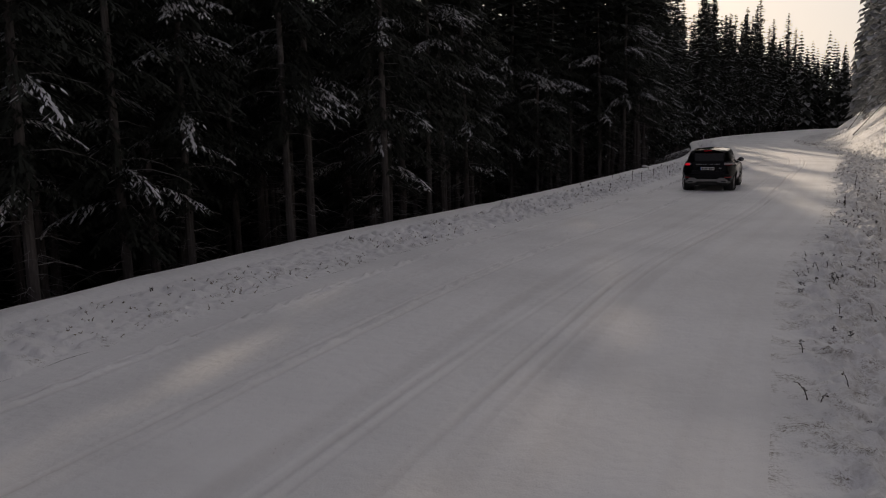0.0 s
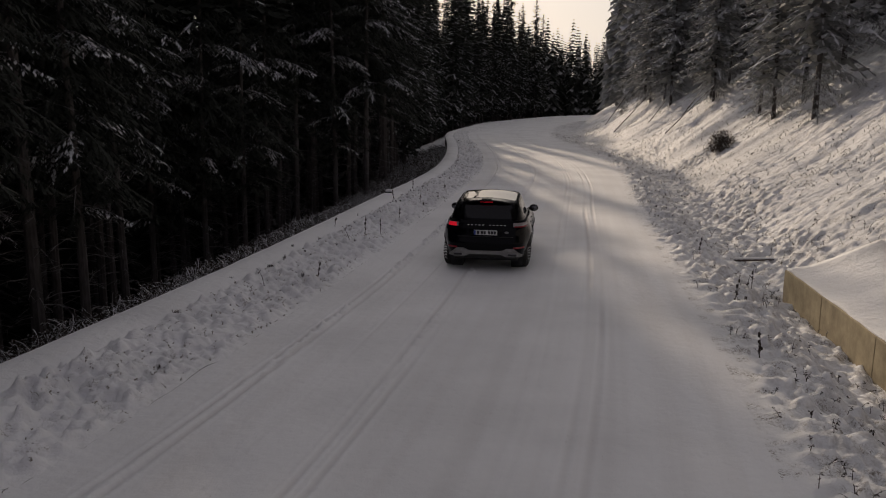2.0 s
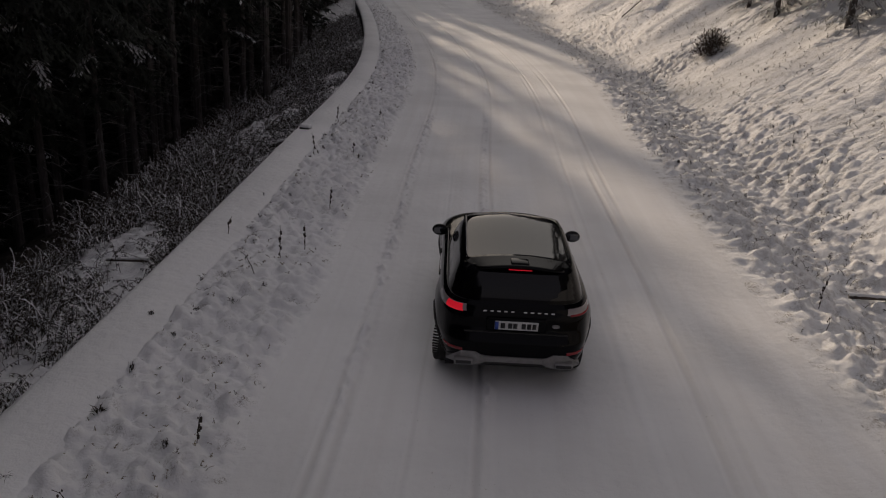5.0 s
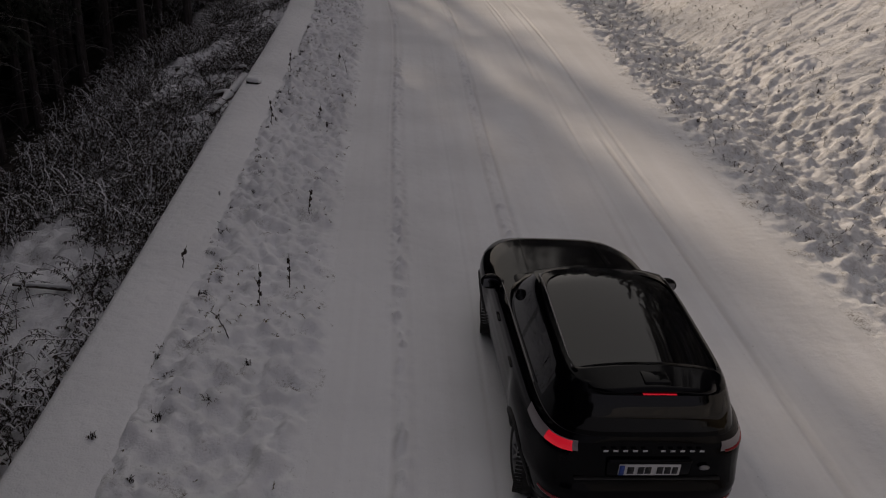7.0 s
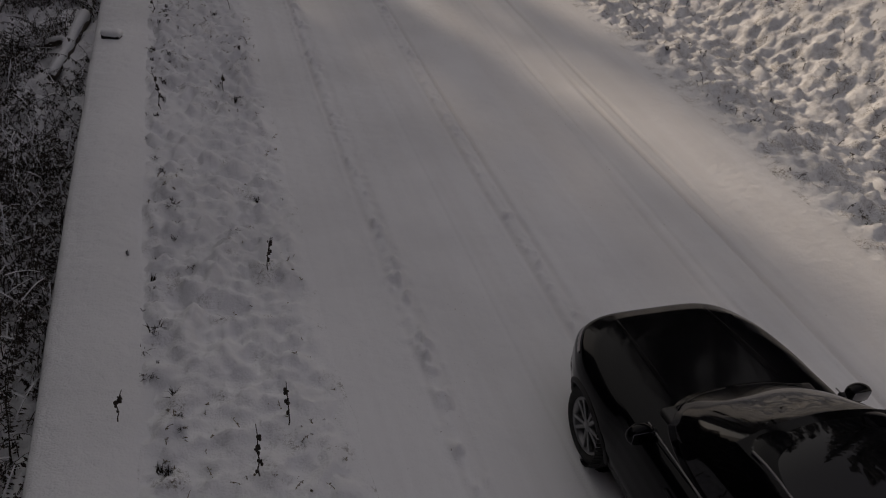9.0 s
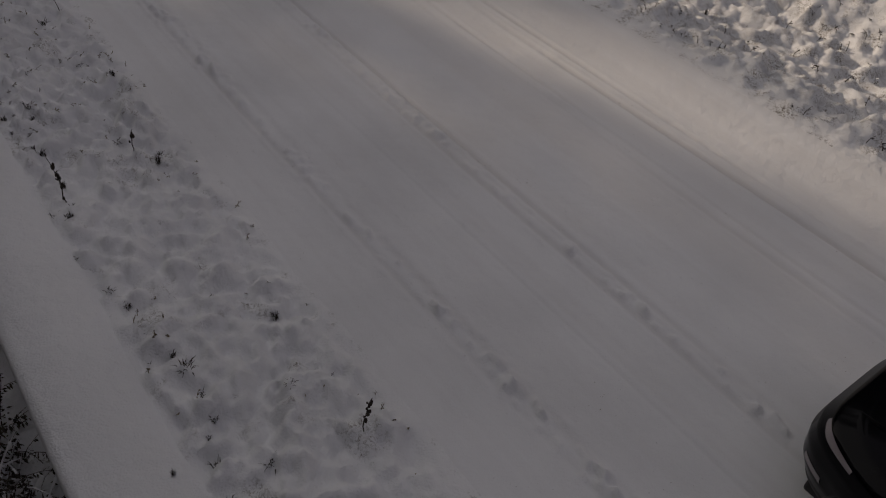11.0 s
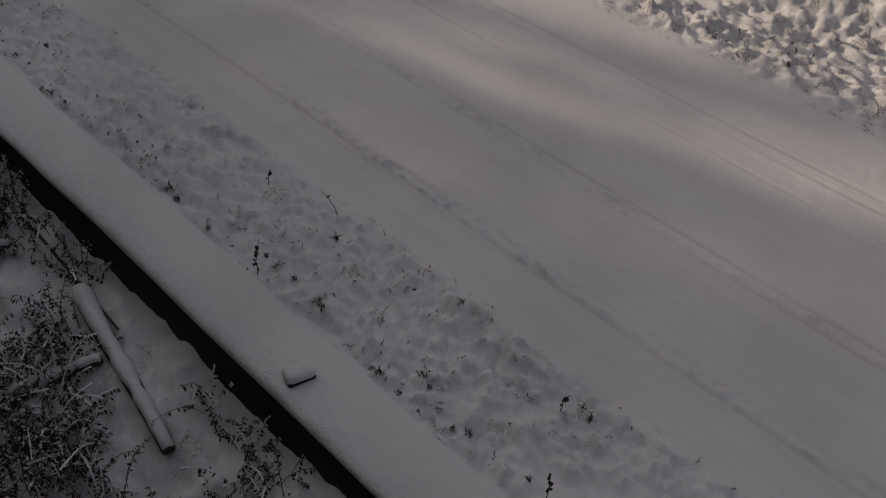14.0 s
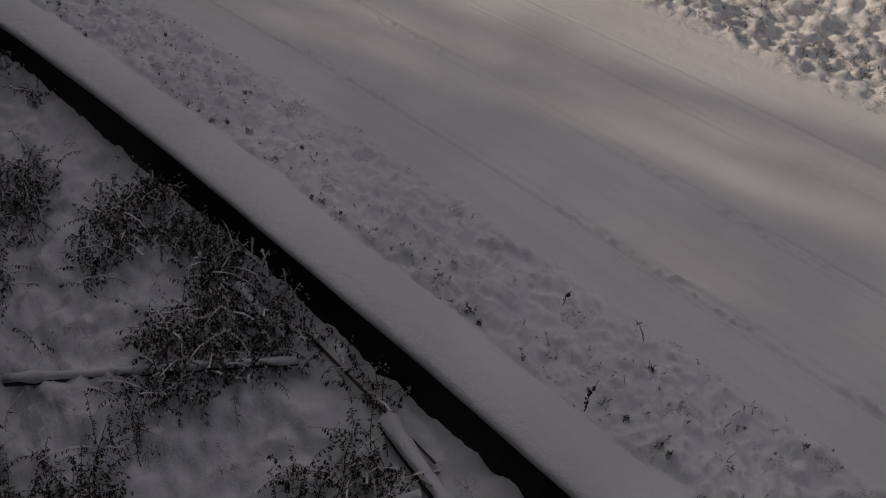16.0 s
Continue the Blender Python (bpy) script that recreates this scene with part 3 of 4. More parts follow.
for side in (-1, 1):
    part("headlamp", mesh_of("headlamp", *lens(side, 0.86, 0.92, lambda x, y: x > 0.58 and y > 3.86, taper=-0.05), [M_LENS]), None, car, "clear wraparound headlamp")
    part("fog_lamp", mesh_of("fog_lamp", *lens(side, 0.52, 0.575, lambda x, y: 0.70 < x < 0.83 and y > 3.6), [M_LENS]), None, car, "pale fog lamp")
    part("reflector", mesh_of("reflector", *lens(side, 0.535, 0.575, lambda x, y: 0.62 < x < 0.86 and y < 0.6), [M_RED]), None, car, "red bumper reflector")
    lamp = part("tail_lamp", mesh_of("tail_lamp", *lens(side, 0.975, 1.065, lambda x, y: x > 0.60 and y < 0.66, taper=-0.03), [M_LENS]), None, car, "tail lamp with clear outer lens")
    if side < 0:
        part("red_lens", mesh_of("red_lens", *lens(side, 0.98, 1.06, lambda x, y: x > 0.64 and y < 0.30, out=0.016), [M_BRAKE]), None, lamp, "lit red brake light")
    else:
        part("red_lens", mesh_of("red_lens", *lens(side, 0.975, 1.0, lambda x, y: x > 0.63 and y < 0.5, out=0.016), [M_RED]), None, lamp, "thin red lens")


def body_x(y, z=0.62):
    """Half width of the body at a place along it."""
    row = lower[int(np.argmin(np.abs(lower[:, :, 2].mean(axis=1) - z)))]
    right = row[row[:, 0] > 0.2]
    right = right[np.argsort(right[:, 1])]
    return float(np.interp(y, right[:, 1], right[:, 0]))


part("grille", patch_mesh("grille", lower, split["grille"], M_PLASTIC), None, car)
# closing deck under the glasshouse
part("deck", mesh_of("deck", [tuple(p) for p in lower[-1]], [tuple(range(lower.shape[1]))], [M_SEAT]), None, car)
part("underbody", box(-0.72, 0.72, 0.3, 4.1, 0.22, 0.5, 0.03), M_PLASTIC, car)

upper = loft(between([(1.075, 0.14, 3.06, 0.85, 6, 3.4), (1.16, 0.155, 2.93, 0.825, 6, 3.6), (1.28, 0.18, 2.74, 0.79, 6, 3.8), (1.40, 0.215, 2.53, 0.75, 6, 4.0),
                      (1.50, 0.255, 2.34, 0.715, 6, 4.2), (1.56, 0.30, 2.2, 0.68, 6, 4.4), (1.59, 0.36, 2.05, 0.64, 6, 4.6)], 30))


def rake_roof(P):
    """The roof falls and the waist climbs towards the tail."""
    P = P.copy()
    k = (P[..., 2] - 1.075) / 0.515
    back = smooth(2.3, 0.3, P[..., 1])
    P[..., 2] += 0.07 * (1 - k) * smooth(3.4, 0.4, P[..., 1]) - 0.07 * k * back + 0.03 * k
    return P


upper = rake_roof(upper)


def sort_upper(c, n):
    if n[1] > 0.35 and abs(c[0]) < 0.70 - 0.25 * (c[2] - 1.1) and c[2] < 1.575:
        return "windscreen"
    if n[1] < -0.55 and abs(c[0]) < 0.70 - 0.2 * (c[2] - 1.1) and 1.18 < c[2] < 1.47:
        return "rear_window"
    if abs(n[0]) > 0.6 and 0.62 < c[1] < 2.86 and 1.13 + 0.025 * (3 - c[1]) < c[2] < 1.49 and not (1.52 < c[1] < 1.60):
        return "side_window_rear" if c[1] < 1.56 else "side_window_front"
    return "pillar_frame"


split = patches(upper, sort_upper)
part("pillar_frame", patch_mesh("pillar_frame", upper, split["pillar_frame"], M_PAINT), None, car)
part("windscreen", patch_mesh("windscreen", upper, split["windscreen"], M_GLASS), None, car)
part("rear_window", patch_mesh("rear_window", upper, split["rear_window"], M_GLASS), None, car)
for kind in ("side_window_front", "side_window_rear"):
    for side in (-1, 1):
        part("side_window", patch_mesh("side_window", upper, [q for q in split[kind] if side * upper[q[0]][0] > 0], M_GLASS), None, car)


def roof_z(x, y):
    return 1.652 - 0.075 * float(smooth(2.2, 0.3, y)) - 0.07 * (x / 0.69) ** 2 - 0.05 * float(smooth(1.85, 2.2, y))


def roof_patch(y0, y1, w0, w1, lift=0.0):
    return surface(lambda u, v: (v * (w0 + (w1 - w0) * u), y0 + (y1 - y0) * u + 0.05 * (1 - v * v) * u + 0.16 * abs(v) ** 6 * (1 - u) ** 2 * (lift == 0), roof_z(v * (w0 + (w1 - w0) * u), y0 + (y1 - y0) * u) + lift),
                   np.linspace(0, 1, 16), np.linspace(-1, 1, 21))


part("roof", mesh_of("roof", *roof_patch(0.30, 2.2, 0.652, 0.66), [M_PAINT]), None, car)
part("glass_roof", mesh_of("glass_roof", *roof_patch(0.50, 2.12, 0.635, 0.61, 0.006), [M_ROOFGLASS]), None, car, "large dark panoramic glass roof panel")
for side in (-1, 1):
    bm = tube([(side * 0.63, y, roof_z(0.63, y) + 0.016) for y in np.linspace(0.55, 2.08, 12)], [0.009] * 12, 6)
    part("roof_rail", bm, M_SILVER if side < 0 else M_PAINT, car)
    bm = tube([(side * (0.845 + 0.012), y, 1.105 + 0.07 * float(smooth(3.4, 0.4, y))) for y in np.linspace(0.85, 2.82, 14)], [0.006] * 14, 6)
    part("window_trim", bm, M_SILVER, car, "bright strip under the side windows")
# spoiler over the rear window, with its lamp and the box on it
verts, faces = surface(lambda u, v: (v * (0.64 - 0.10 * u), 0.53 - 0.36 * u + 0.18 * v ** 6 * u, roof_z(v * 0.66, 0.53 - 0.36 * u) + 0.008 - 0.018 * u - 0.035 * u * v ** 6), np.linspace(0, 1, 8), np.linspace(-1, 1, 21))
spoiler_me = mesh_of("spoiler", verts, faces, [M_PAINT])
spoiler = part("spoiler", spoiler_me, None, car)
solid = spoiler.modifiers.new("thickness", "SOLIDIFY")
solid.thickness, solid.offset = 0.028, -1
part("brake_lamp", box(-0.14, 0.14, 0.164, 0.178, 1.547, 1.554, 0.002), M_BRAKE, spoiler, "lit red high brake lamp")
part("camera_box", box(-0.11, 0.11, 0.24, 0.41, 1.57, 1.612, 0.014, 3), M_PAINT, spoiler)
# rear fittings
plate = part("number_plate", box(-0.26, 0.26, 0.035, 0.06, 0.83, 0.94, 0.006), M_PLATE, car, "white number plate")
part("blue_band", box(-0.258, -0.215, 0.031, 0.036, 0.835, 0.935), M_BLUE, plate)
for x0, x1 in ((-0.19, -0.135), (-0.10, -0.05), (-0.04, 0.01), (0.06, 0.11), (0.125, 0.175), (0.19, 0.235)):
    part("bar", box(x0, x1, 0.030, 0.036, 0.852, 0.92), M_INK, plate)
part("plate_surround", box(-0.36, 0.36, 0.045, 0.09, 0.80, 0.975, 0.02), M_PAINT, car)
part("tailgate_strip", box(-0.62, 0.62, 0.03, 0.06, 0.785, 0.80, 0.004), M_PLASTIC, car)
for i in range(10):
    x = -0.405 + i * 0.082 + (0.07 if i > 4 else 0)
    part("badge_bar", box(x, x + 0.042, 0.074, 0.086, 1.04, 1.06, 0.003), M_CHROME, car)
bm = bmesh.new()
bmesh.ops.create_uvsphere(bm, u_segments=16, v_segments=8, radius=1, matrix=Matrix.Translation((0.47, 0.055, 0.895)) @ Matrix.Diagonal((0.048, 0.012, 0.025, 1)))
part("badge", bm, M_SILVER, car)


for side in (-1, 1):
    ex = part("exhaust", box(side * 0.49, side * 0.72, -0.022, 0.14, 0.36, 0.44, 0.02), M_SILVER, car)
    part("exhaust_opening", box(side * 0.51, side * 0.70, -0.028, 0.02, 0.378, 0.424, 0.01), M_INK, ex)
# silver diffuser: high at the tailpipes' inner ends, flat in the middle
prof = [(-0.82, 0.38), (-0.64, 0.535), (-0.47, 0.54), (-0.40, 0.50), (-0.34, 0.485), (0.34, 0.485), (0.40, 0.50), (0.47, 0.54), (0.64, 0.535), (0.82, 0.38)]
low = [(-0.82, 0.35), (-0.64, 0.345), (-0.47, 0.35), (-0.40, 0.37), (-0.34, 0.40), (0.34, 0.40), (0.40, 0.37), (0.47, 0.35), (0.64, 0.345), (0.82, 0.35)]
verts = [(x, -0.008 + 0.6 * abs(x) ** 7, z) for x, z in prof] + [(x, 0.02 + 0.6 * abs(x) ** 7, z) for x, z in low]
verts += [(x, y + 0.12, z) for x, y, z in verts]
faces = [(i, i + 1, i + 11, i + 10) for i in range(9)] + [(i + 20, i + 30, i + 31, i + 21) for i in range(9)] + [(i, i + 20, i + 21, i + 1) for i in range(9)] + [(i + 10, i + 11, i + 31, i + 30) for i in range(9)] + [(0, 10, 30, 20), (9, 29, 39, 19)]
part("skid_plate", mesh_of("skid_plate", verts, faces, [M_SILVER], False), None, car, "silver rear skid plate")
part("bumper_recess", box(-0.48, 0.48, 0.12, 0.22, 0.30, 0.40, 0.01), M_PLASTIC, car)
# front fittings
for side in (-1, 1):
    ring = np.linspace(0.0, math.pi, 22)
    part("arch_trim", tube([(side * (body_x(AXLES[1] + 0.40 * math.cos(a), 0.36 + 0.405 * math.sin(a)) - 0.012), AXLES[1] + 0.405 * math.cos(a), 0.36 + 0.405 * math.sin(a)) for a in ring], [0.03] * 22, 8), M_PLASTIC, car)
    ring = np.linspace(0.0, math.pi, 22)
    part("arch_trim", tube([(side * (body_x(AXLES[0] + 0.40 * math.cos(a), 0.36 + 0.405 * math.sin(a)) - 0.012), AXLES[0] + 0.405 * math.cos(a), 0.36 + 0.405 * math.sin(a)) for a in ring], [0.03] * 22, 8), M_PLASTIC, car)
    for ya in AXLES:
        bm = bmesh.new()
        bmesh.ops.create_cone(bm, segments=28, radius1=0.41, radius2=0.41, depth=0.26, cap_ends=True, matrix=Matrix.Translation((side * 0.69, ya, 0.37)) @ Euler((0, math.pi / 2, 0)).to_matrix().to_4x4())
        bmesh.ops.delete(bm, geom=[f for f in bm.faces if len(f.verts) > 4 and f.calc_center_median().x * side > 0.69], context="FACES")
        part("arch_liner", bm, M_INK, car)
    # mirror: arm and rounded pod
    bm = bmesh.new()
    bmesh.ops.create_uvsphere(bm, u_segments=20, v_segments=12, radius=1, matrix=Matrix.Translation((side * 0.985, 2.72, 1.125)) @ Matrix.Diagonal((0.115, 0.085, 0.085, 1)))
    for v in bm.verts:
        if v.co.y < 2.685:
            v.co.y = 2.685
    mir = part("mirror", bm, M_PAINT, car, "black door mirror")
    part("mirror_arm", tube([(side * 0.84, 2.74, 1.10), (side * 0.93, 2.735, 1.095)], [0.035, 0.028], 8), M_PLASTIC, mir)
    part("mirror_glass", box(side * 0.90, side * 1.07, 2.680, 2.687, 1.075, 1.175, 0.003), M_MIRROR, mir)
    bm = tube([(side * (0.50 - 0.05 * u), 3.08 + 1.0 * u, 1.092 - 0.035 * u - 0.055 * u * u) for u in np.linspace(0, 1, 8)], [0.004] * 8, 6)
    part("bonnet_crease", bm, M_PAINT, car)
    bm = tube([(side * 0.05, 3.02, 1.10), (side * 0.30, 2.99, 1.115), (side * 0.58, 2.90, 1.13)], [0.010, 0.010, 0.006], 6)
    part("wiper", bm, M_PLASTIC, car)
    # seats behind the glass
    bm = box(side * 0.37 - 0.24, side * 0.37 + 0.24, 1.72, 1.88, 0.8, 1.22, 0.06, 3)
    seat = part("seat", bm, M_SEAT, car)
    part("headrest", box(side * 0.37 - 0.13, side * 0.37 + 0.13, 1.74, 1.84, 1.24, 1.40, 0.04, 3), M_SEAT, seat)
part("dashboard", box(-0.7, 0.7, 2.6, 2.95, 0.9, 1.12, 0.05, 3), M_SEAT, car)


def lathe(profile, segs=40):
    """A body of revolution about x from (x, radius) pairs."""
    verts, faces = [], []
    for i in range(segs):
        a = 2 * math.pi * i / segs
        verts += [(x, r * math.cos(a), r * math.sin(a)) for x, r in profile]
    n = len(profile)
    for i in range(segs):
        k = (i + 1) % segs
        faces += [(i * n + j, k * n + j, k * n + j + 1, i * n + j + 1) for j in range(n - 1)]
    return verts, faces


ME_TYRE = mesh_of("tyre", *lathe([(-0.10, 0.245), (-0.115, 0.27), (-0.12, 0.31), (-0.108, 0.345), (-0.085, 0.36), (0.085, 0.36), (0.108, 0.345), (0.12, 0.31), (0.115, 0.27), (0.10, 0.245)], 48), [M_RUBBER])
ME_RIM = mesh_of("rim", *lathe([(-0.1, 0.24), (0.06, 0.225), (0.105, 0.25), (0.112, 0.245), (0.10, 0.225), (-0.06, 0.215)], 40), [M_RIM])
bm = bmesh.new()
for k in range(60):
    a = 2 * math.pi * k / 60
    for x0, x1 in ((-0.108, -0.03), (0.03, 0.108)):
        m = Euler((a, 0, 0.25 if x0 < 0 else -0.25)).to_matrix().to_4x4()
        vs = [bm.verts.new(m @ Vector((x, y, z))) for z in (0.352, 0.3645) for x, y in ((x0, -0.011), (x1, -0.011), (x1, 0.011), (x0, 0.011))]
        for f in ((4, 5, 6, 7), (0, 1, 5, 4), (1, 2, 6, 5), (2, 3, 7, 6), (3, 0, 4, 7)):
            bm.faces.new([vs[i] for i in f])
ME_TREAD = bpy.data.meshes.new("tread")
bm.to_mesh(ME_TREAD), bm.free(), ME_TREAD.materials.append(M_RUBBER)
bm = box(0.075, 0.105, -0.016, 0.016, 0.035, 0.235, 0.006)
ME_SPOKE = bpy.data.meshes.new("spoke")
bm.to_mesh(ME_SPOKE), bm.free(), ME_SPOKE.materials.append(M_RIM)
ME_HUB = mesh_of("hub", *lathe([(0.03, 0.06), (0.10, 0.055), (0.112, 0.035), (0.114, 0.001)], 20), [M_RIM])
ME_DISC = mesh_of("brake_disc", *lathe([(-0.02, 0.17), (0.0, 0.17), (0.0, 0.03)], 28), [M_PLASTIC])
for side in (-1, 1):
    for ya in AXLES:
        wheel = part("wheel", ME_RIM, None, car)
        wheel.matrix_local = pose(side * (0.775 if ya > 2 else 0.80), ya, 0.36, 0, 0, 0 if side > 0 else 180)
        for me in (ME_TYRE, ME_TREAD, ME_HUB, ME_DISC):
            part(me.name, me, None, wheel)
        for k in range(10):
            sp = part("spoke", ME_SPOKE, None, wheel)
            sp.matrix_local = Euler((2 * math.pi * (k + (0.14 if k % 2 else -0.14)) / 10, 0, 0)).to_matrix().to_4x4()
car.matrix_world = pose(6.10, 17.14, -0.012, 0, 0, -16)

# ---------------------------------------------------------------- spruces
def spruce_meshes(seed, height, crown_from, spread_low, rows, snow, dead_from=1.0, needles=None, twigs=9, fine_to=99):
    """Trunk, crown and clinging snow of a spruce, base at the origin."""
    r = random.Random(seed)
    lean = (r.uniform(-0.15, 0.15), r.uniform(-0.15, 0.15))

    def axis(z):
        u = z / height
        return Vector((lean[0] * u * 2 + 0.08 * math.sin(u * 5 + seed), lean[1] * u * 2, z))

    base = 0.0065 * height
    zs = np.linspace(-0.6, height, 14)
    trunk = tube([axis(z) for z in zs], [max(0.012, base * (1 - 0.93 * max(z, 0) / height) * (1.25 if z < 0.2 else 1)) for z in zs], 9)
    # dead twigs on the bare stem
    twig = bmesh.new()
    z = dead_from
    while z < crown_from + 3:
        a, l = r.uniform(0, 6.28), r.uniform(0.4, 1.9)
        p = axis(z)
        d = Vector((math.cos(a), math.sin(a), 0))
        e = Vector((-d.y, d.x, 0))
        pts = [p, p + d * l * 0.4 + Vector((0, 0, 0.02)), p + d * l * 0.75 + Vector((0, 0, -0.10 * l)), p + d * l + Vector((0, 0, -0.26 * l))]
        tube(pts, [0.013, 0.010, 0.007, 0.003], 3, twig, False)
        for q in (1, 2, 2):
            f = e * r.choice((-1, 1)) * r.uniform(0.1, 0.3) + d * r.uniform(0.05, 0.2) + Vector((0, 0, -r.uniform(0.02, 0.15)))
            tube([pts[q], pts[q] + f], [0.006, 0.003], 3, twig, False)
        z += r.uniform(0.08, 0.28)
    verts, faces, index = [], [], []

    def leaf(p, way, length, width, side, mat, lift=0.0):
        """One flat spray: a pointed blade along way."""
        s = side * width
        up = Vector((0, 0, lift))
        i = len(verts)
        verts.extend([tuple(p + up), tuple(p + way * length * 0.45 + s + up), tuple(p + way * length + up), tuple(p + way * length * 0.45 - s + up)])
        faces.append((i, i + 1, i + 2, i + 3))
        index.append(mat)

    for row in range(rows):
        u = row / (rows - 1)
        z = crown_from + (height - crown_from) * u ** 0.92
        reach = spread_low * (1 - u) ** 0.6 + 0.15
        if u < 0.12:
            reach *= 0.55 + 3.7 * u
        for _ in range(5):
            a, l = r.uniform(0, 6.28), reach * r.uniform(0.6, 1.15)
            d = Vector((math.cos(a), math.sin(a), 0))
            side = Vector((-d.y, d.x, 0))
            p = axis(z + r.uniform(-0.2, 0.2))
            droop = 0.22 + 0.35 * (1 - u)
            n = max(3, int((twigs if z < fine_to else 4) * min(1, l / 1.2)))
            loaded = r.random() < snow
            last = p
            for k in range(1, n + 1):
                q = k / n
                at = p + d * l * q + Vector((0, 0, 0.10 * l * q - droop * l * q * q + 0.10 * l * q ** 3))
                way = (at - last).normalized()
                w = l * (0.34 - 0.22 * q) + 0.10
                for sg in (-1, 1):
                    dirn = (way * r.uniform(0.4, 1.0) + side * sg * r.uniform(0.3, 1.0) + Vector((0, 0, -0.1 - 0.75 * r.random()))).normalized()
                    flat = dirn.cross(Vector((0, 0, 1))).normalized()
                    ll = w * r.uniform(0.35, 1.1)
                    if z > fine_to:
                        leaf(last, dirn, ll, 0.18 + 0.2 * ll, flat, 0)
                        if loaded and r.random() < 0.75:
                            leaf(last + dirn * ll * 0.15, dirn, ll * 0.8, 0.02 + 0.035 * ll, flat, 1, 0.025)
                        continue
                    # a side twig set with short sprigs
                    for j in range(4):
                        at2 = last + dirn * ll * (j / 4)
                        d2 = (dirn * 0.8 + flat * r.choice((-1, 1)) * r.uniform(0.3, 0.9) + Vector((0, 0, -0.5 * r.random()))).normalized()
                        l2 = (0.10 + 0.34 * ll) * r.uniform(0.6, 1.2)
                        f2 = d2.cross(Vector((0, 0, 1))).normalized()
                        leaf(at2, d2, l2, 0.016 + 0.05 * l2, f2, 0)
                        if loaded and r.random() < 0.8:
                            leaf(at2, d2, l2 * 0.85, 0.016 + 0.055 * l2, f2, 1, 0.02)
                leaf(last, way, (at - last).length * 1.4 + 0.06, 0.06 if z > fine_to else 0.035, side, 1 if loaded and r.random() < 0.7 else 0, 0.012)
                last = at
    me = bpy.data.meshes.new("trunk")
    trunk.to_mesh(me)
    trunk.free()
    me.materials.append(M_BARK)
    crown = mesh_of("crown", verts, faces, [needles or M_NEEDLE, M_CLUMP], False, index)
    dead = bpy.data.meshes.new("deadwood")
    twig.to_mesh(dead)
    twig.free()
    dead.materials.append(M_RIME)
    return me, crown, dead


def spruce(meshes, label, group, x, y, z, turn, size=1.0, far=False):
    t = tagged(new("spruce_tree"), label, "tree", group)
    part("trunk", meshes[0], None, t)
    part("crown", meshes[1], None, t)
    if far is False:
        part("deadwood", meshes[2], None, t, "bare frosted dead boughs on the trunk")
    t.matrix_world = pose(x, y, z, 0, 0, turn) @ Matrix.Diagonal((size, size, size, 1))
    return t


TALL = [spruce_meshes(40 + i, 23 + i, 6.0 + 0.8 * i, 2.3, 44, 0.10, twigs=13, fine_to=13) for i in range(3)]
EDGE = [spruce_meshes(50 + i, 20 + i, 2.6 + 1.2 * i, 2.6, 42, 0.14, twigs=15, fine_to=11) for i in range(3)]
# extra snow on FAR also paints in the paleness of distance haze
FAR = [spruce_meshes(55 + i, 20 + 2 * i, 1.6, 2.6, 60, 0.4, twigs=6, fine_to=0) for i in range(3)]
BANK = [spruce_meshes(60 + i, 15 + 2 * i, 0.8, 2.9, 46, 0.5, needles=M_FROST_HAZE, twigs=7, fine_to=2.5) for i in range(3)]
YOUNG = [spruce_meshes(70 + i, 5.5 + i, 0.3, 1.5, 22, 0.5, needles=M_FROST_HAZE, twigs=7) for i in range(2)]
r = random.Random(8)
L_TALL = "tall slender spruce with bare trunk and dead twigs"
L_EDGE = "dark spruce with drooping snow-dusted boughs at the forest edge"
L_BANK = "frosted spruce on the snowy bank above the road"
L_YOUNG = "young frosted spruce on the roadside bank"


def near_path(x, y):
    return math.hypot(max(0, abs(x - 1.8) - 1.4), max(0, abs(y - 21) - 13)) < 3.0


s = 6.0
while s < min(262, S_END - 4):
    for d0, kinds, label in ((-4.2, EDGE, L_EDGE), (-6.6, TALL + EDGE[1:], L_TALL), (-9.5, TALL + EDGE[1:], L_TALL), (-13.0, TALL, L_TALL)):
        ss, d = s + r.uniform(-1.3, 1.3), d0 + r.uniform(-1.4, 1.0)
        x, y = (float(v) for v in on_road(ss, d))
        if near_path(x, y) or (16 < y < 24 and d > -4.8) or (24 <= y < 46 and d > -7.0):
            continue
        if s > 118 and d0 < -8:
            continue
        pick = r.choice(FAR if s > 118 else kinds)
        spruce(pick, L_TALL if pick in TALL else L_EDGE, "spruces below the road", x, y, ground_z(x, y) - 0.2, r.uniform(0, 360), r.uniform(0.92, 1.2) if s > 60 else r.uniform(0.75, 1.1), far=s > 118)
    s += 2.6 if s < 120 else 4.0
s = 44.0
while s < 150:
    for e0 in (9.5, 13.5):
        ss, e = s + r.uniform(-1.5, 1.5), e0 + r.uniform(-1.6, 1.8)
        x, y = (float(v) for v in on_road(ss, float(road_width(ss)) + e))
        if y < 32 and e < 12:
            continue
        spruce(r.choice(BANK), L_BANK, "spruces on the bank", x, y, ground_z(x, y) - 0.25, r.uniform(0, 360), r.uniform(0.75, 1.2), far=True)
    if s > 125 and r.random() < 0.5:
        x, y = (float(v) for v in on_road(s, float(road_width(s)) + r.uniform(5, 8)))
        spruce(r.choice(YOUNG), L_YOUNG, "young spruces on the bank", x, y, ground_z(x, y) - 0.1, r.uniform(0, 360), r.uniform(0.6, 1.0), far=True)
    s += 3.8


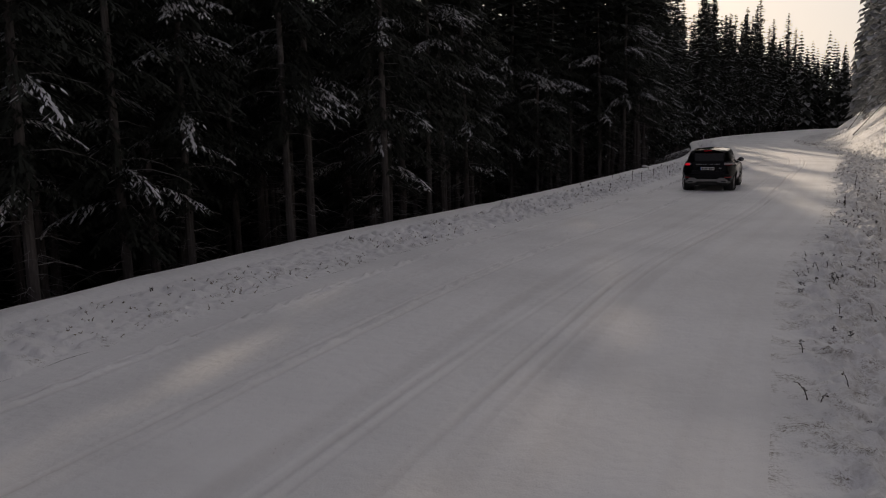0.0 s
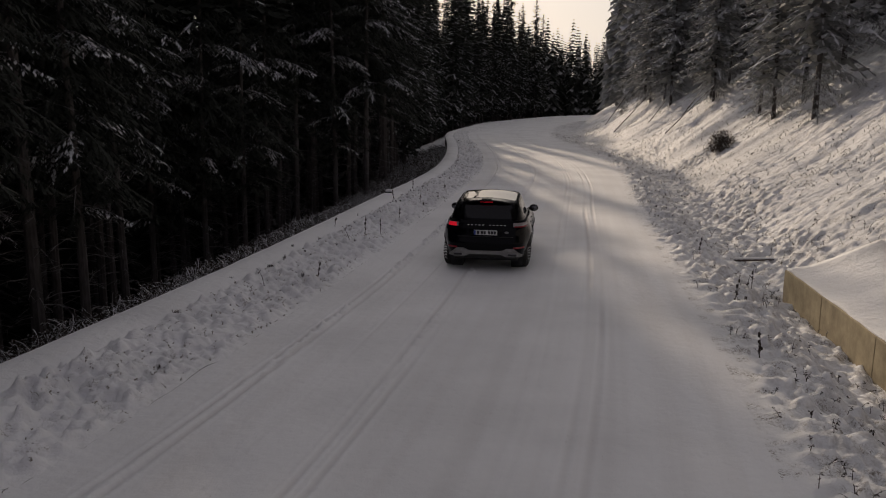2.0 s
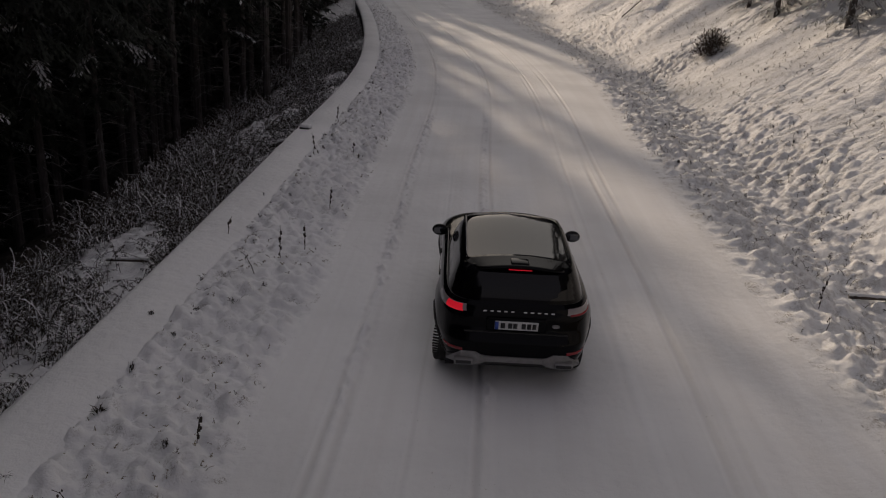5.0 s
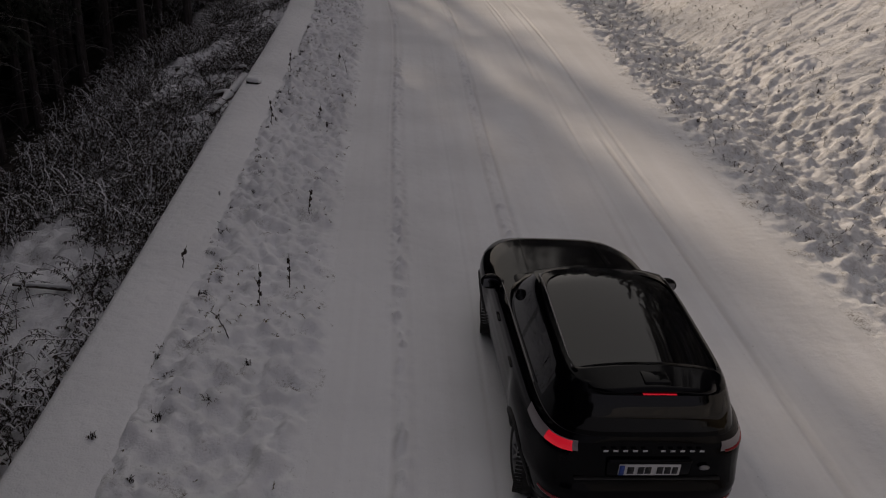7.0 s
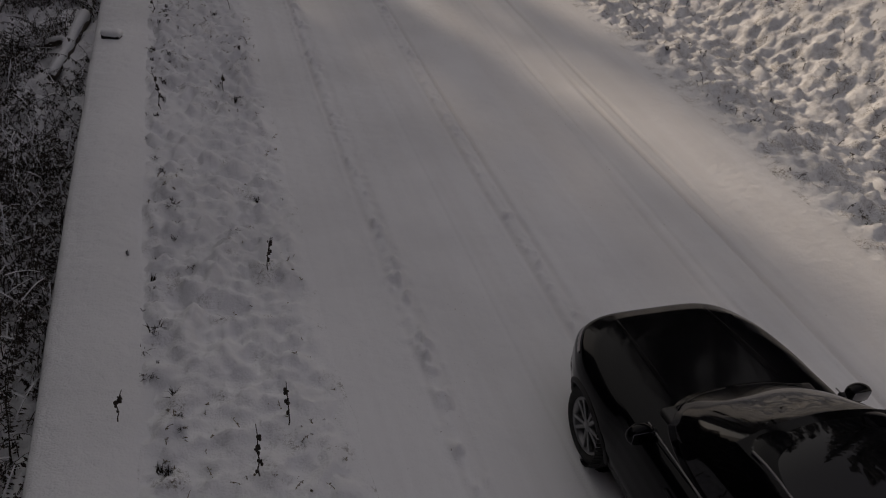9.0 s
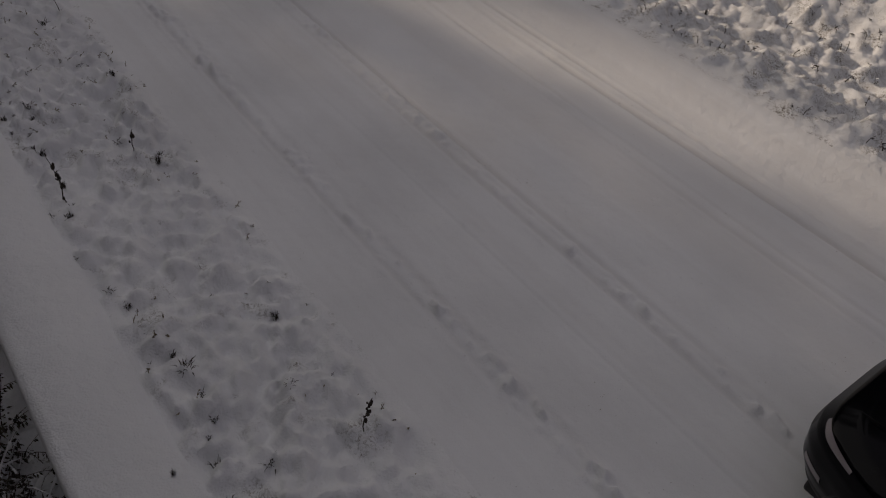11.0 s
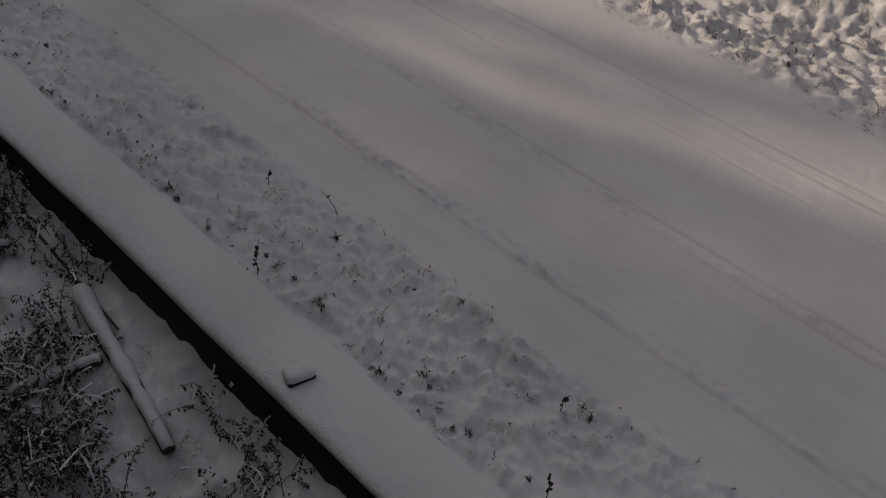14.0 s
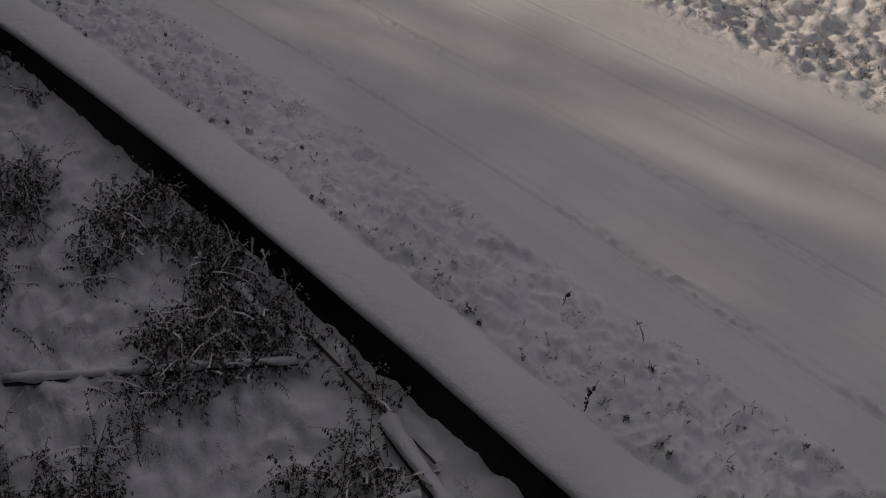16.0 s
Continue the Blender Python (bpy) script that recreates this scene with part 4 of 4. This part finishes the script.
def woods(name, places, label, mats, seed, snow, tall=(14, 22)):
    """Far conifers standing too close to tell apart, as one mesh of drooping sprays."""
    q = random.Random(seed)
    verts, faces, idx = [], [], []
    for x, y, z in places:
        h, wide = q.uniform(*tall), q.uniform(1.9, 2.8)
        for k in range(34):
            u = k / 33
            for _ in range(6 if u < 0.7 else 5):
                a = q.uniform(0, 6.28)
                l = wide * (1 - u) ** 0.55 * q.uniform(0.7, 1.2) + 0.15
                d, sd = Vector((math.cos(a), math.sin(a), 0)), Vector((-math.sin(a), math.cos(a), 0)) * (0.2 + 0.3 * l)
                p = Vector((x, y, z + 0.8 + (h - 0.8) * u))
                m, t = p + d * l * 0.6 + Vector((0, 0, -0.15 * l)), p + d * l + Vector((0, 0, -0.55 * l))
                i = len(verts)
                verts += [tuple(p + Vector((0, 0, 0.15))), tuple(m + sd), tuple(t), tuple(m - sd)]
                faces.append((i, i + 1, i + 2, i + 3))
                idx.append(1 if q.random() < snow else 0)
    return tagged(new(name, mesh_of(name, verts, faces, mats, False, idx)), label, "trees", kind="stuff")


deep, high, end, dark = [], [], [], []
for s in np.arange(0, 200, 3.0):
    for d0 in np.arange(-17, -52, -3.6):
        x, y = (float(v) for v in on_road(s + r.uniform(-1.3, 1.3), d0 + r.uniform(-1.5, 1.5)))
        deep.append((x, y, ground_z(x, y) - 0.3))
for s in np.arange(36, 215, 4.0):
    for e0 in np.arange(19 if s < 150 else 9, 52, 5.0):
        x, y = (float(v) for v in on_road(s + r.uniform(-2, 2), float(road_width(s)) + e0 + r.uniform(-2, 2)))
        high.append((x, y, ground_z(x, y) - 0.3))
for x0 in np.arange(-12, 190, 4.5):
    for y0 in np.arange(58, 275, 5.0):
        x, y = x0 + r.uniform(-2, 2), y0 + r.uniform(-2, 2)
        q, d = along(x, y)
        if q > 116 and -45 < d < -8:
            dark.append((x, y, ground_z(x, y) - 0.3))
        elif y > 140 and 18 < d < 60:
            end.append((x, y, ground_z(x, y) - 0.3))
woods("deep_forest", deep, "dark dense spruce forest below the road", [M_NEEDLE, M_NEEDLE], 21, 0.0, (21, 29))
# pale share of sprays: frost, plus distance haze put into the colour
woods("bend_forest", dark, "dark spruce forest inside the bend of the road", [M_NEEDLE, M_FROST_HAZE], 24, 0.22, (19, 27))
woods("hillside_forest", high, "frosted spruce forest covering the hillside", [M_FROST_HAZE, M_CLUMP], 22, 0.18)
woods("far_forest", end, "hazy frosted spruces beyond the bend in the road", [M_FROST_HAZE, M_CLUMP], 23, 0.2)


# ---------------------------------------------------------------- plants, logs and brush
def stalk_mesh(seed, height, bend, pods):
    """A dry weed stalk with small seed heads."""
    q = random.Random(seed)
    pts = [Vector((bend * (k / 5) ** 2 * height + 0.012 * q.uniform(-1, 1), 0.012 * q.uniform(-1, 1), height * k / 5)) for k in range(6)]
    bm = tube(pts, [0.007, 0.006, 0.006, 0.005, 0.004, 0.003], 4)
    for k in range(pods):
        u = q.uniform(0.35, 1.0)
        p = pts[min(5, int(u * 5))] + Vector((q.uniform(-0.02, 0.02), q.uniform(-0.02, 0.02), q.uniform(-0.03, 0.03)))
        bmesh.ops.create_icosphere(bm, subdivisions=1, radius=q.uniform(0.007, 0.016), matrix=Matrix.Translation(p) @ Matrix.Diagonal((1, 1, 1.8, 1)))
    me = bpy.data.meshes.new("stalk")
    bm.to_mesh(me)
    bm.free()
    me.materials.append(M_STALK)
    return me


STALKS = [stalk_mesh(i, h, b, n) for i, (h, b, n) in enumerate(((0.5, 0.1, 14), (0.42, 0.35, 3), (0.6, -0.15, 18), (0.34, 0.2, 10)))]
for i, (x, y) in enumerate([(4.83, 24.29), (3.23, 21.18), (3.68, 21.78), (2.87, 22.78), (4.12, 22.18), (7.44, 32.05), (6.11, 32.3), (5.98, 28.57), (2.43, 16.65), (1.41, 15.51), (4.98, 28.36),
                            (11.89, 16.23), (12.02, 16.3), (11.8, 16.1), (10.58, 14.32), (9.01, 10.58), (9.06, 10.68), (11.5, 18.14), (12.05, 18.98), (7.51, 33.12)]):
    o = tagged(new("weed_stalk", STALKS[i % 4]), "thin dry weed stalk standing out of the roadside snow", "plant", "weed stalks by the road")
    o.matrix_world = pose(x, y, ground_z(x, y) - 0.04, 0, r.uniform(-6, 6), r.uniform(0, 360))


def tuft_mesh(seed, blades, height, width):
    """Dead grass and leaves in a bunch, with snow caught in it."""
    q = random.Random(seed)
    verts, faces, idx = [], [], []
    for k in range(blades):
        a, out, h = q.uniform(0, 6.28), q.uniform(0.1, 1) * width, height * q.uniform(0.4, 1)
        d, sd = Vector((math.cos(a), math.sin(a), 0)), Vector((-math.sin(a), math.cos(a), 0)) * q.uniform(0.002, 0.006)
        p0 = d * out * 0.25 + Vector((q.uniform(-1, 1), q.uniform(-1, 1), 0)) * width * 0.4
        p1, p2 = p0 + d * out * 0.4 + Vector((0, 0, h * 0.75)), p0 + d * out + Vector((0, 0, h * q.uniform(0.4, 1)))
        i = len(verts)
        verts += [tuple(v) for v in (p0 - sd, p0 + sd, p1 + sd, p1 - sd, p2)]
        faces += [(i, i + 1, i + 2, i + 3), (i + 3, i + 2, i + 4)]
        m = 0 if q.random() < 0.7 else 1
        idx += [m, m]
    return mesh_of("tuft", verts, faces, [M_STALK, M_CLUMP], False, idx)


TUFTS = [tuft_mesh(i, 46, h, w) for i, (h, w) in enumerate(((0.11, 0.06), (0.07, 0.09), (0.17, 0.05), (0.09, 0.10)))]
spots = [(4.0, 25.18), (4.15, 24.62), (3.6, 25.07), (4.78, 28.24), (5.6, 29.86), (6.03, 28.92), (5.06, 26.31), (4.5, 26.79), (4.21, 26.12), (4.31, 25.77), (6.06, 28.29), (6.46, 33.23), (5.57, 30.5), (6.16, 28.39),
         (5.32, 29.45), (6.82, 34.33), (7.63, 36.85), (6.8, 30.76), (6.81, 30.06), (5.64, 29.95), (5.4, 30.1), (3.28, 23.61), (3.02, 22.22), (2.38, 20.78), (1.8, 19.63), (0.71, 16.18), (10.97, 14.63), (12.6, 15.75), (12.4, 15.2)]
for s in np.arange(30, 130, 1.3):
    x, y = on_road(s + r.uniform(-1.3, 1.3), r.choice([0.93, 1.0, 1.15, 1.5, 1.9, 2.2]) + r.uniform(-0.1, 0.1))
    spots.append((float(x), float(y)))
for s in np.arange(44, 120, 0.9):
    x, y = on_road(s, float(road_width(s)) + r.uniform(0.4, 9))
    spots.append((float(x), float(y)))
for s in np.arange(68, 101, 0.34):
    x, y = on_road(s + r.uniform(-0.15, 0.15), 1.0 + 0.12 * math.sin(s * 1.9) + r.uniform(-0.06, 0.06))
    spots.append((float(x), float(y)))
for i, (x, y) in enumerate(spots):
    o = tagged(new("grass_tuft", TUFTS[i % 4]), "tuft of dead dark grass with snow caught in it", "plant", "grass tufts by the road")
    z = r.uniform(0.4, 1.1)
    o.matrix_world = pose(x, y, ground_z(x, y) - 0.03, 0, 0, r.uniform(0, 360)) @ Matrix.Diagonal((z, z, z, 1))


def log(name, a, b, radius, label, sag=0.0, snow=True):
    """A fallen stem with snow along its upper side."""
    a, b = Vector(a), Vector(b)
    t = tagged(new(name), label, "log" if radius > 0.03 else "branch")
    ks = np.linspace(0, 1, 19)
    mid = [a.lerp(b, k) - Vector((0, 0, sag * math.sin(math.pi * k))) + Vector((noise.noise((k * 2, a.x, 1)), noise.noise((k * 2, a.y, 2)), 0)) * radius * 0.3 for k in ks]
    rad = [radius * (1 - 0.35 * k) for k in ks]
    part("stem", tube(mid, rad, 10), M_LOG, t)
    if snow:
        bm = tube([p + Vector((0, 0, rad[i] * 0.85)) for i, p in enumerate(mid)], [q * (1.0 + 0.55 * noise.noise((i * 0.8, radius * 40, 3))) for i, q in enumerate(rad)], 8)
        part("snow", bm, M_SNOW, t, "snow lying along it")
    return t


def on_ground(x, y, up):
    return (x, y, ground_z(x, y) + up)


log("fallen_log", on_ground(3.95, 39.71, 0.14), on_ground(5.60, 35.89, 0.18), 0.075, "snow-covered fallen trunk below the retaining wall")
log("fallen_log", on_ground(5.35, 34.4, 0.12), on_ground(4.21, 32.17, 0.14), 0.115, "thick snow-covered log beside the retaining wall")
log("fallen_log", on_ground(4.04, 34.37, 0.08), on_ground(4.74, 33.56, 0.1), 0.09, "snow-covered log lying in the brush")
log("fallen_log", on_ground(6.2, 37.3, 0.12), on_ground(5.85, 36.3, 0.1), 0.06, "short snowy log leaning by the retaining wall")
log("fallen_branch", on_ground(6.1, 36.2, 0.12), on_ground(5.1, 33.6, 0.12), 0.024, "thin dark branch along the retaining wall", snow=False)
log("fallen_log", on_ground(13.55, 19.98, 0.04), on_ground(14.36, 19.40, 0.0), 0.045, "snow-covered plank-like log at the foot of the bank")
for i in range(26):
    s0 = 38 + i * 2.9 + r.uniform(-1, 1)
    x, y = (float(v) for v in on_road(s0, r.uniform(-4.5, -0.6)))
    a = r.uniform(0, 6.28)
    l = r.uniform(0.7, 2.2)
    if along(x + l * math.cos(a), y + l * math.sin(a))[1] > -0.35:
        a += math.pi
    log("fallen_branch", on_ground(x, y, 0.06), on_ground(x + l * math.cos(a), y + l * math.sin(a), r.uniform(0.08, 0.3)), r.uniform(0.015, 0.04), "snow-dusted dead branch lying below the road")
for i in range(6):
    s0 = 112 + i * 6 + r.uniform(-2, 2)
    e = r.uniform(4.5, 9)
    x, y = (float(v) for v in on_road(s0, float(road_width(s0)) + e))
    x2, y2 = (float(v) for v in on_road(s0 - r.uniform(1, 4), float(road_width(s0)) + e + r.uniform(1.5, 4)))
    log("leaning_stem", on_ground(x, y, 0.05), on_ground(x2, y2, r.uniform(0.8, 2.2)), r.uniform(0.025, 0.045), "thin dead trunk leaning over the snowy bank")


def brush(name, places, label, seed, lo, hi, leaf=0.13, stem=0.008, snow=0.34, dry=None):
    """Countless dead weeds and twigs with snow on them, as one mesh."""
    q = random.Random(seed)
    verts, faces, idx = [], [], []
    for x, y, z in places:
        h = q.uniform(lo, hi)
        a = q.uniform(0, 6.28)
        bend = Vector((math.cos(a), math.sin(a), 0)) * h * q.uniform(0.05, 0.7)
        p0, n = Vector((x, y, z - 0.05)), 4
        pts = [p0 + bend * (k / n) ** 2 + Vector((0, 0, h * (k / n) * (1 - 0.25 * (k / n)))) for k in range(n + 1)]
        for k in range(n):
            w = stem * (1 - 0.6 * k / n)
            for ax in ((1, 0, 0), (0, 1, 0)):
                s = Vector(ax) * w
                i = len(verts)
                verts += [tuple(v) for v in (pts[k] - s, pts[k] + s, pts[k + 1] + s, pts[k + 1] - s)]
                faces.append((i, i + 1, i + 2, i + 3))
                idx.append(1 if snow > 0.5 and k % 2 else 0)
        for _ in range(q.randint(6, 14)):
            k = q.uniform(0.35, 1) * n
            p = pts[int(min(k, n - 1))].lerp(pts[min(int(k) + 1, n)], k % 1)
            b = q.uniform(0, 6.28)
            d = Vector((math.cos(b), math.sin(b), q.uniform(-0.5, 0.6))) * q.uniform(0.2, 1) * leaf
            s = Vector((-d.y, d.x, 0)) * 0.16 + Vector((0, 0, 0.006))
            i = len(verts)
            verts += [tuple(v) for v in (p, p + d * 0.5 + s, p + d, p + d * 0.5 - s)]
            faces.append((i, i + 1, i + 2, i + 3))
            idx.append(1 if q.random() < snow else 0)
    me = mesh_of(name, verts, faces, [dry or M_STALK, M_CLUMP], False, idx)
    return tagged(new(name, me), label, "plants", kind="stuff")


def scatter(count, s0, s1, d0, d1, seed, clump=0.5, right=False):
    """Places on the ground in uneven clumps."""
    q = np.random.default_rng(seed)
    S, D = q.uniform(s0, s1, count * 4), q.uniform(d0, d1, count * 4)
    if right:
        D = D + road_width(S)
    X, Y = on_road(S, D)
    keep = np.flatnonzero(fbm(X * 0.7, Y * 0.7, 2, 5) + q.uniform(-0.5, 0.5, count * 4) * (1 - clump) > -0.05)[:count]
    S, D, X, Y = S[keep], D[keep], X[keep], Y[keep]
    Z = height_right(S, D, X, Y) if right else height_left(S, D, X, Y) if d1 < 0 else height_verge(S, D, X, Y)
    return [tuple(float(v) for v in p) for p in zip(X, Y, Z)]


def fronds(name, places, label, seed, lo, hi):
    """Arching dead weeds hung with dark leaves, snow along their stems, as one mesh."""
    q = random.Random(seed)
    verts, faces, idx = [], [], []

    def quad(a, b, c, d, m):
        i = len(verts)
        verts.extend([tuple(a), tuple(b), tuple(c), tuple(d)])
        faces.append((i, i + 1, i + 2, i + 3))
        idx.append(m)

    for x, y, z in places:
        h, a, n = q.uniform(lo, hi), q.uniform(0, 6.28), 6
        d, e = Vector((math.cos(a), math.sin(a), 0)), Vector((-math.sin(a), math.cos(a), 0))
        arch, white = q.uniform(0.25, 1.1), q.random() < 0.34
        p0 = Vector((x, y, z - 0.05))
        pts = [p0 + d * h * arch * u ** 1.6 + e * 0.05 * h * math.sin(u * 4 + a) + Vector((0, 0, h * (1.15 * u - 0.62 * arch * u ** 2.4))) for u in (k / n for k in range(n + 1))]
        for k in range(n):
            w = 0.006 * (1 - 0.6 * k / n)
            quad(pts[k] - e * w, pts[k] + e * w, pts[k + 1] + e * w, pts[k + 1] - e * w, 0)
            quad(pts[k] - Vector((0, 0, w)), pts[k] + Vector((0, 0, w)), pts[k + 1] + Vector((0, 0, w)), pts[k + 1] - Vector((0, 0, w)), 0)
            if white and k > 0:
                w2, up = q.uniform(0.005, 0.012), Vector((0, 0, 0.012))
                quad(pts[k] - e * w2 + up, pts[k] + e * w2 + up, pts[k + 1] + e * w2 + up, pts[k + 1] - e * w2 + up, 1)
        for j in range(q.randint(22, 36)):
            u = q.uniform(0.3, 1) * n
            k = int(min(u, n - 1))
            p = pts[k].lerp(pts[k + 1], u - k)
            sg = 1 if j % 2 else -1
            l = q.uniform(0.025, 0.075)
            way = (e * sg * q.uniform(0.4, 1) + d * q.uniform(0, 0.6) + Vector((0, 0, -q.uniform(0.2, 1.1)))).normalized() * l
            s = d * l * 0.17 + Vector((0, 0, 0.003))
            quad(p, p + way * 0.5 + s, p + way, p + way * 0.5 - s, 1 if q.random() < 0.25 else 0)
    me = mesh_of(name, verts, faces, [M_STALK, M_CLUMP], False, idx)
    return tagged(new(name, me), label, "plants", kind="stuff")


fronds("dead_weeds", scatter(19000, 40, 128, -5.2, -0.15, 2, 0.45), "arching dead weeds hung with dark leaves and snow below the wall", 5, 0.25, 0.85)
fronds("slope_weeds", scatter(4200, 82, 108, -7.0, -2.4, 22, 0.6), "dark dead weeds on the snowy slope below the wall", 25, 0.3, 0.9)
fronds("wall_foot_weeds", scatter(2600, 58, 104, -1.9, -0.12, 12, 0.35), "dark dead weeds along the foot of the wall", 15, 0.2, 0.6)
brush("snowy_twigs", scatter(1700, 50, 104, -4.8, -0.2, 13, 0.6), "bent twigs and stalks coated with snow below the wall", 16, 0.2, 0.6, 0.08, 0.006, 0.6)
brush("dry_grass", scatter(2200, 30, 125, 0.85, 2.55, 3, 0.5), "sparse dead grass poking through the verge snow", 6, 0.04, 0.16, 0.035, 0.005, dry=M_STRAW)
brush("bank_weeds", scatter(4600, 40, 150, 0.3, 10, 4, 0.7, True), "dead grass and weeds sticking out of the snowy bank", 7, 0.06, 0.3, 0.06, 0.006)

# round dead bush on the bank
bush = tagged(new("bush"), "round leafless brown bush dusted with snow on the bank", "bush")
bx, by = 23.65, 41.0
verts, faces, idx = [], [], []
q = random.Random(12)
for _ in range(2200):
    a, b, rad = q.uniform(0, 6.28), q.uniform(0, 1.5), q.uniform(0.35, 1.0)
    d = Vector((math.cos(a) * math.cos(b) * 0.9, math.sin(a) * math.cos(b) * 0.9, math.sin(b) * 1.1))
    p = d * rad
    w = Vector((q.uniform(-1, 1), q.uniform(-1, 1), q.uniform(-0.6, 1))).normalized()
    s = w.cross(d).normalized() * 0.012
    i = len(verts)
    verts += [tuple(v) for v in (p - s, p + s, p + w * 0.16 + s, p + w * 0.16 - s)]
    faces.append((i, i + 1, i + 2, i + 3))
    idx.append(1 if q.random() < 0.15 else 0)
part("crown", mesh_of("crown", verts, faces, [M_LOG, M_CLUMP], False, idx), None, bush)
bm = bmesh.new()
for k in range(12):
    a = k * 0.6
    tube([(0, 0, -0.2), (0.3 * math.cos(a), 0.3 * math.sin(a), 0.4), (0.7 * math.cos(a), 0.7 * math.sin(a), 0.75)], [0.02, 0.014, 0.005], 4, bm)
part("stem", bm, M_LOG, bush)
bush.matrix_world = pose(bx, by, ground_z(bx, by) - 0.1)
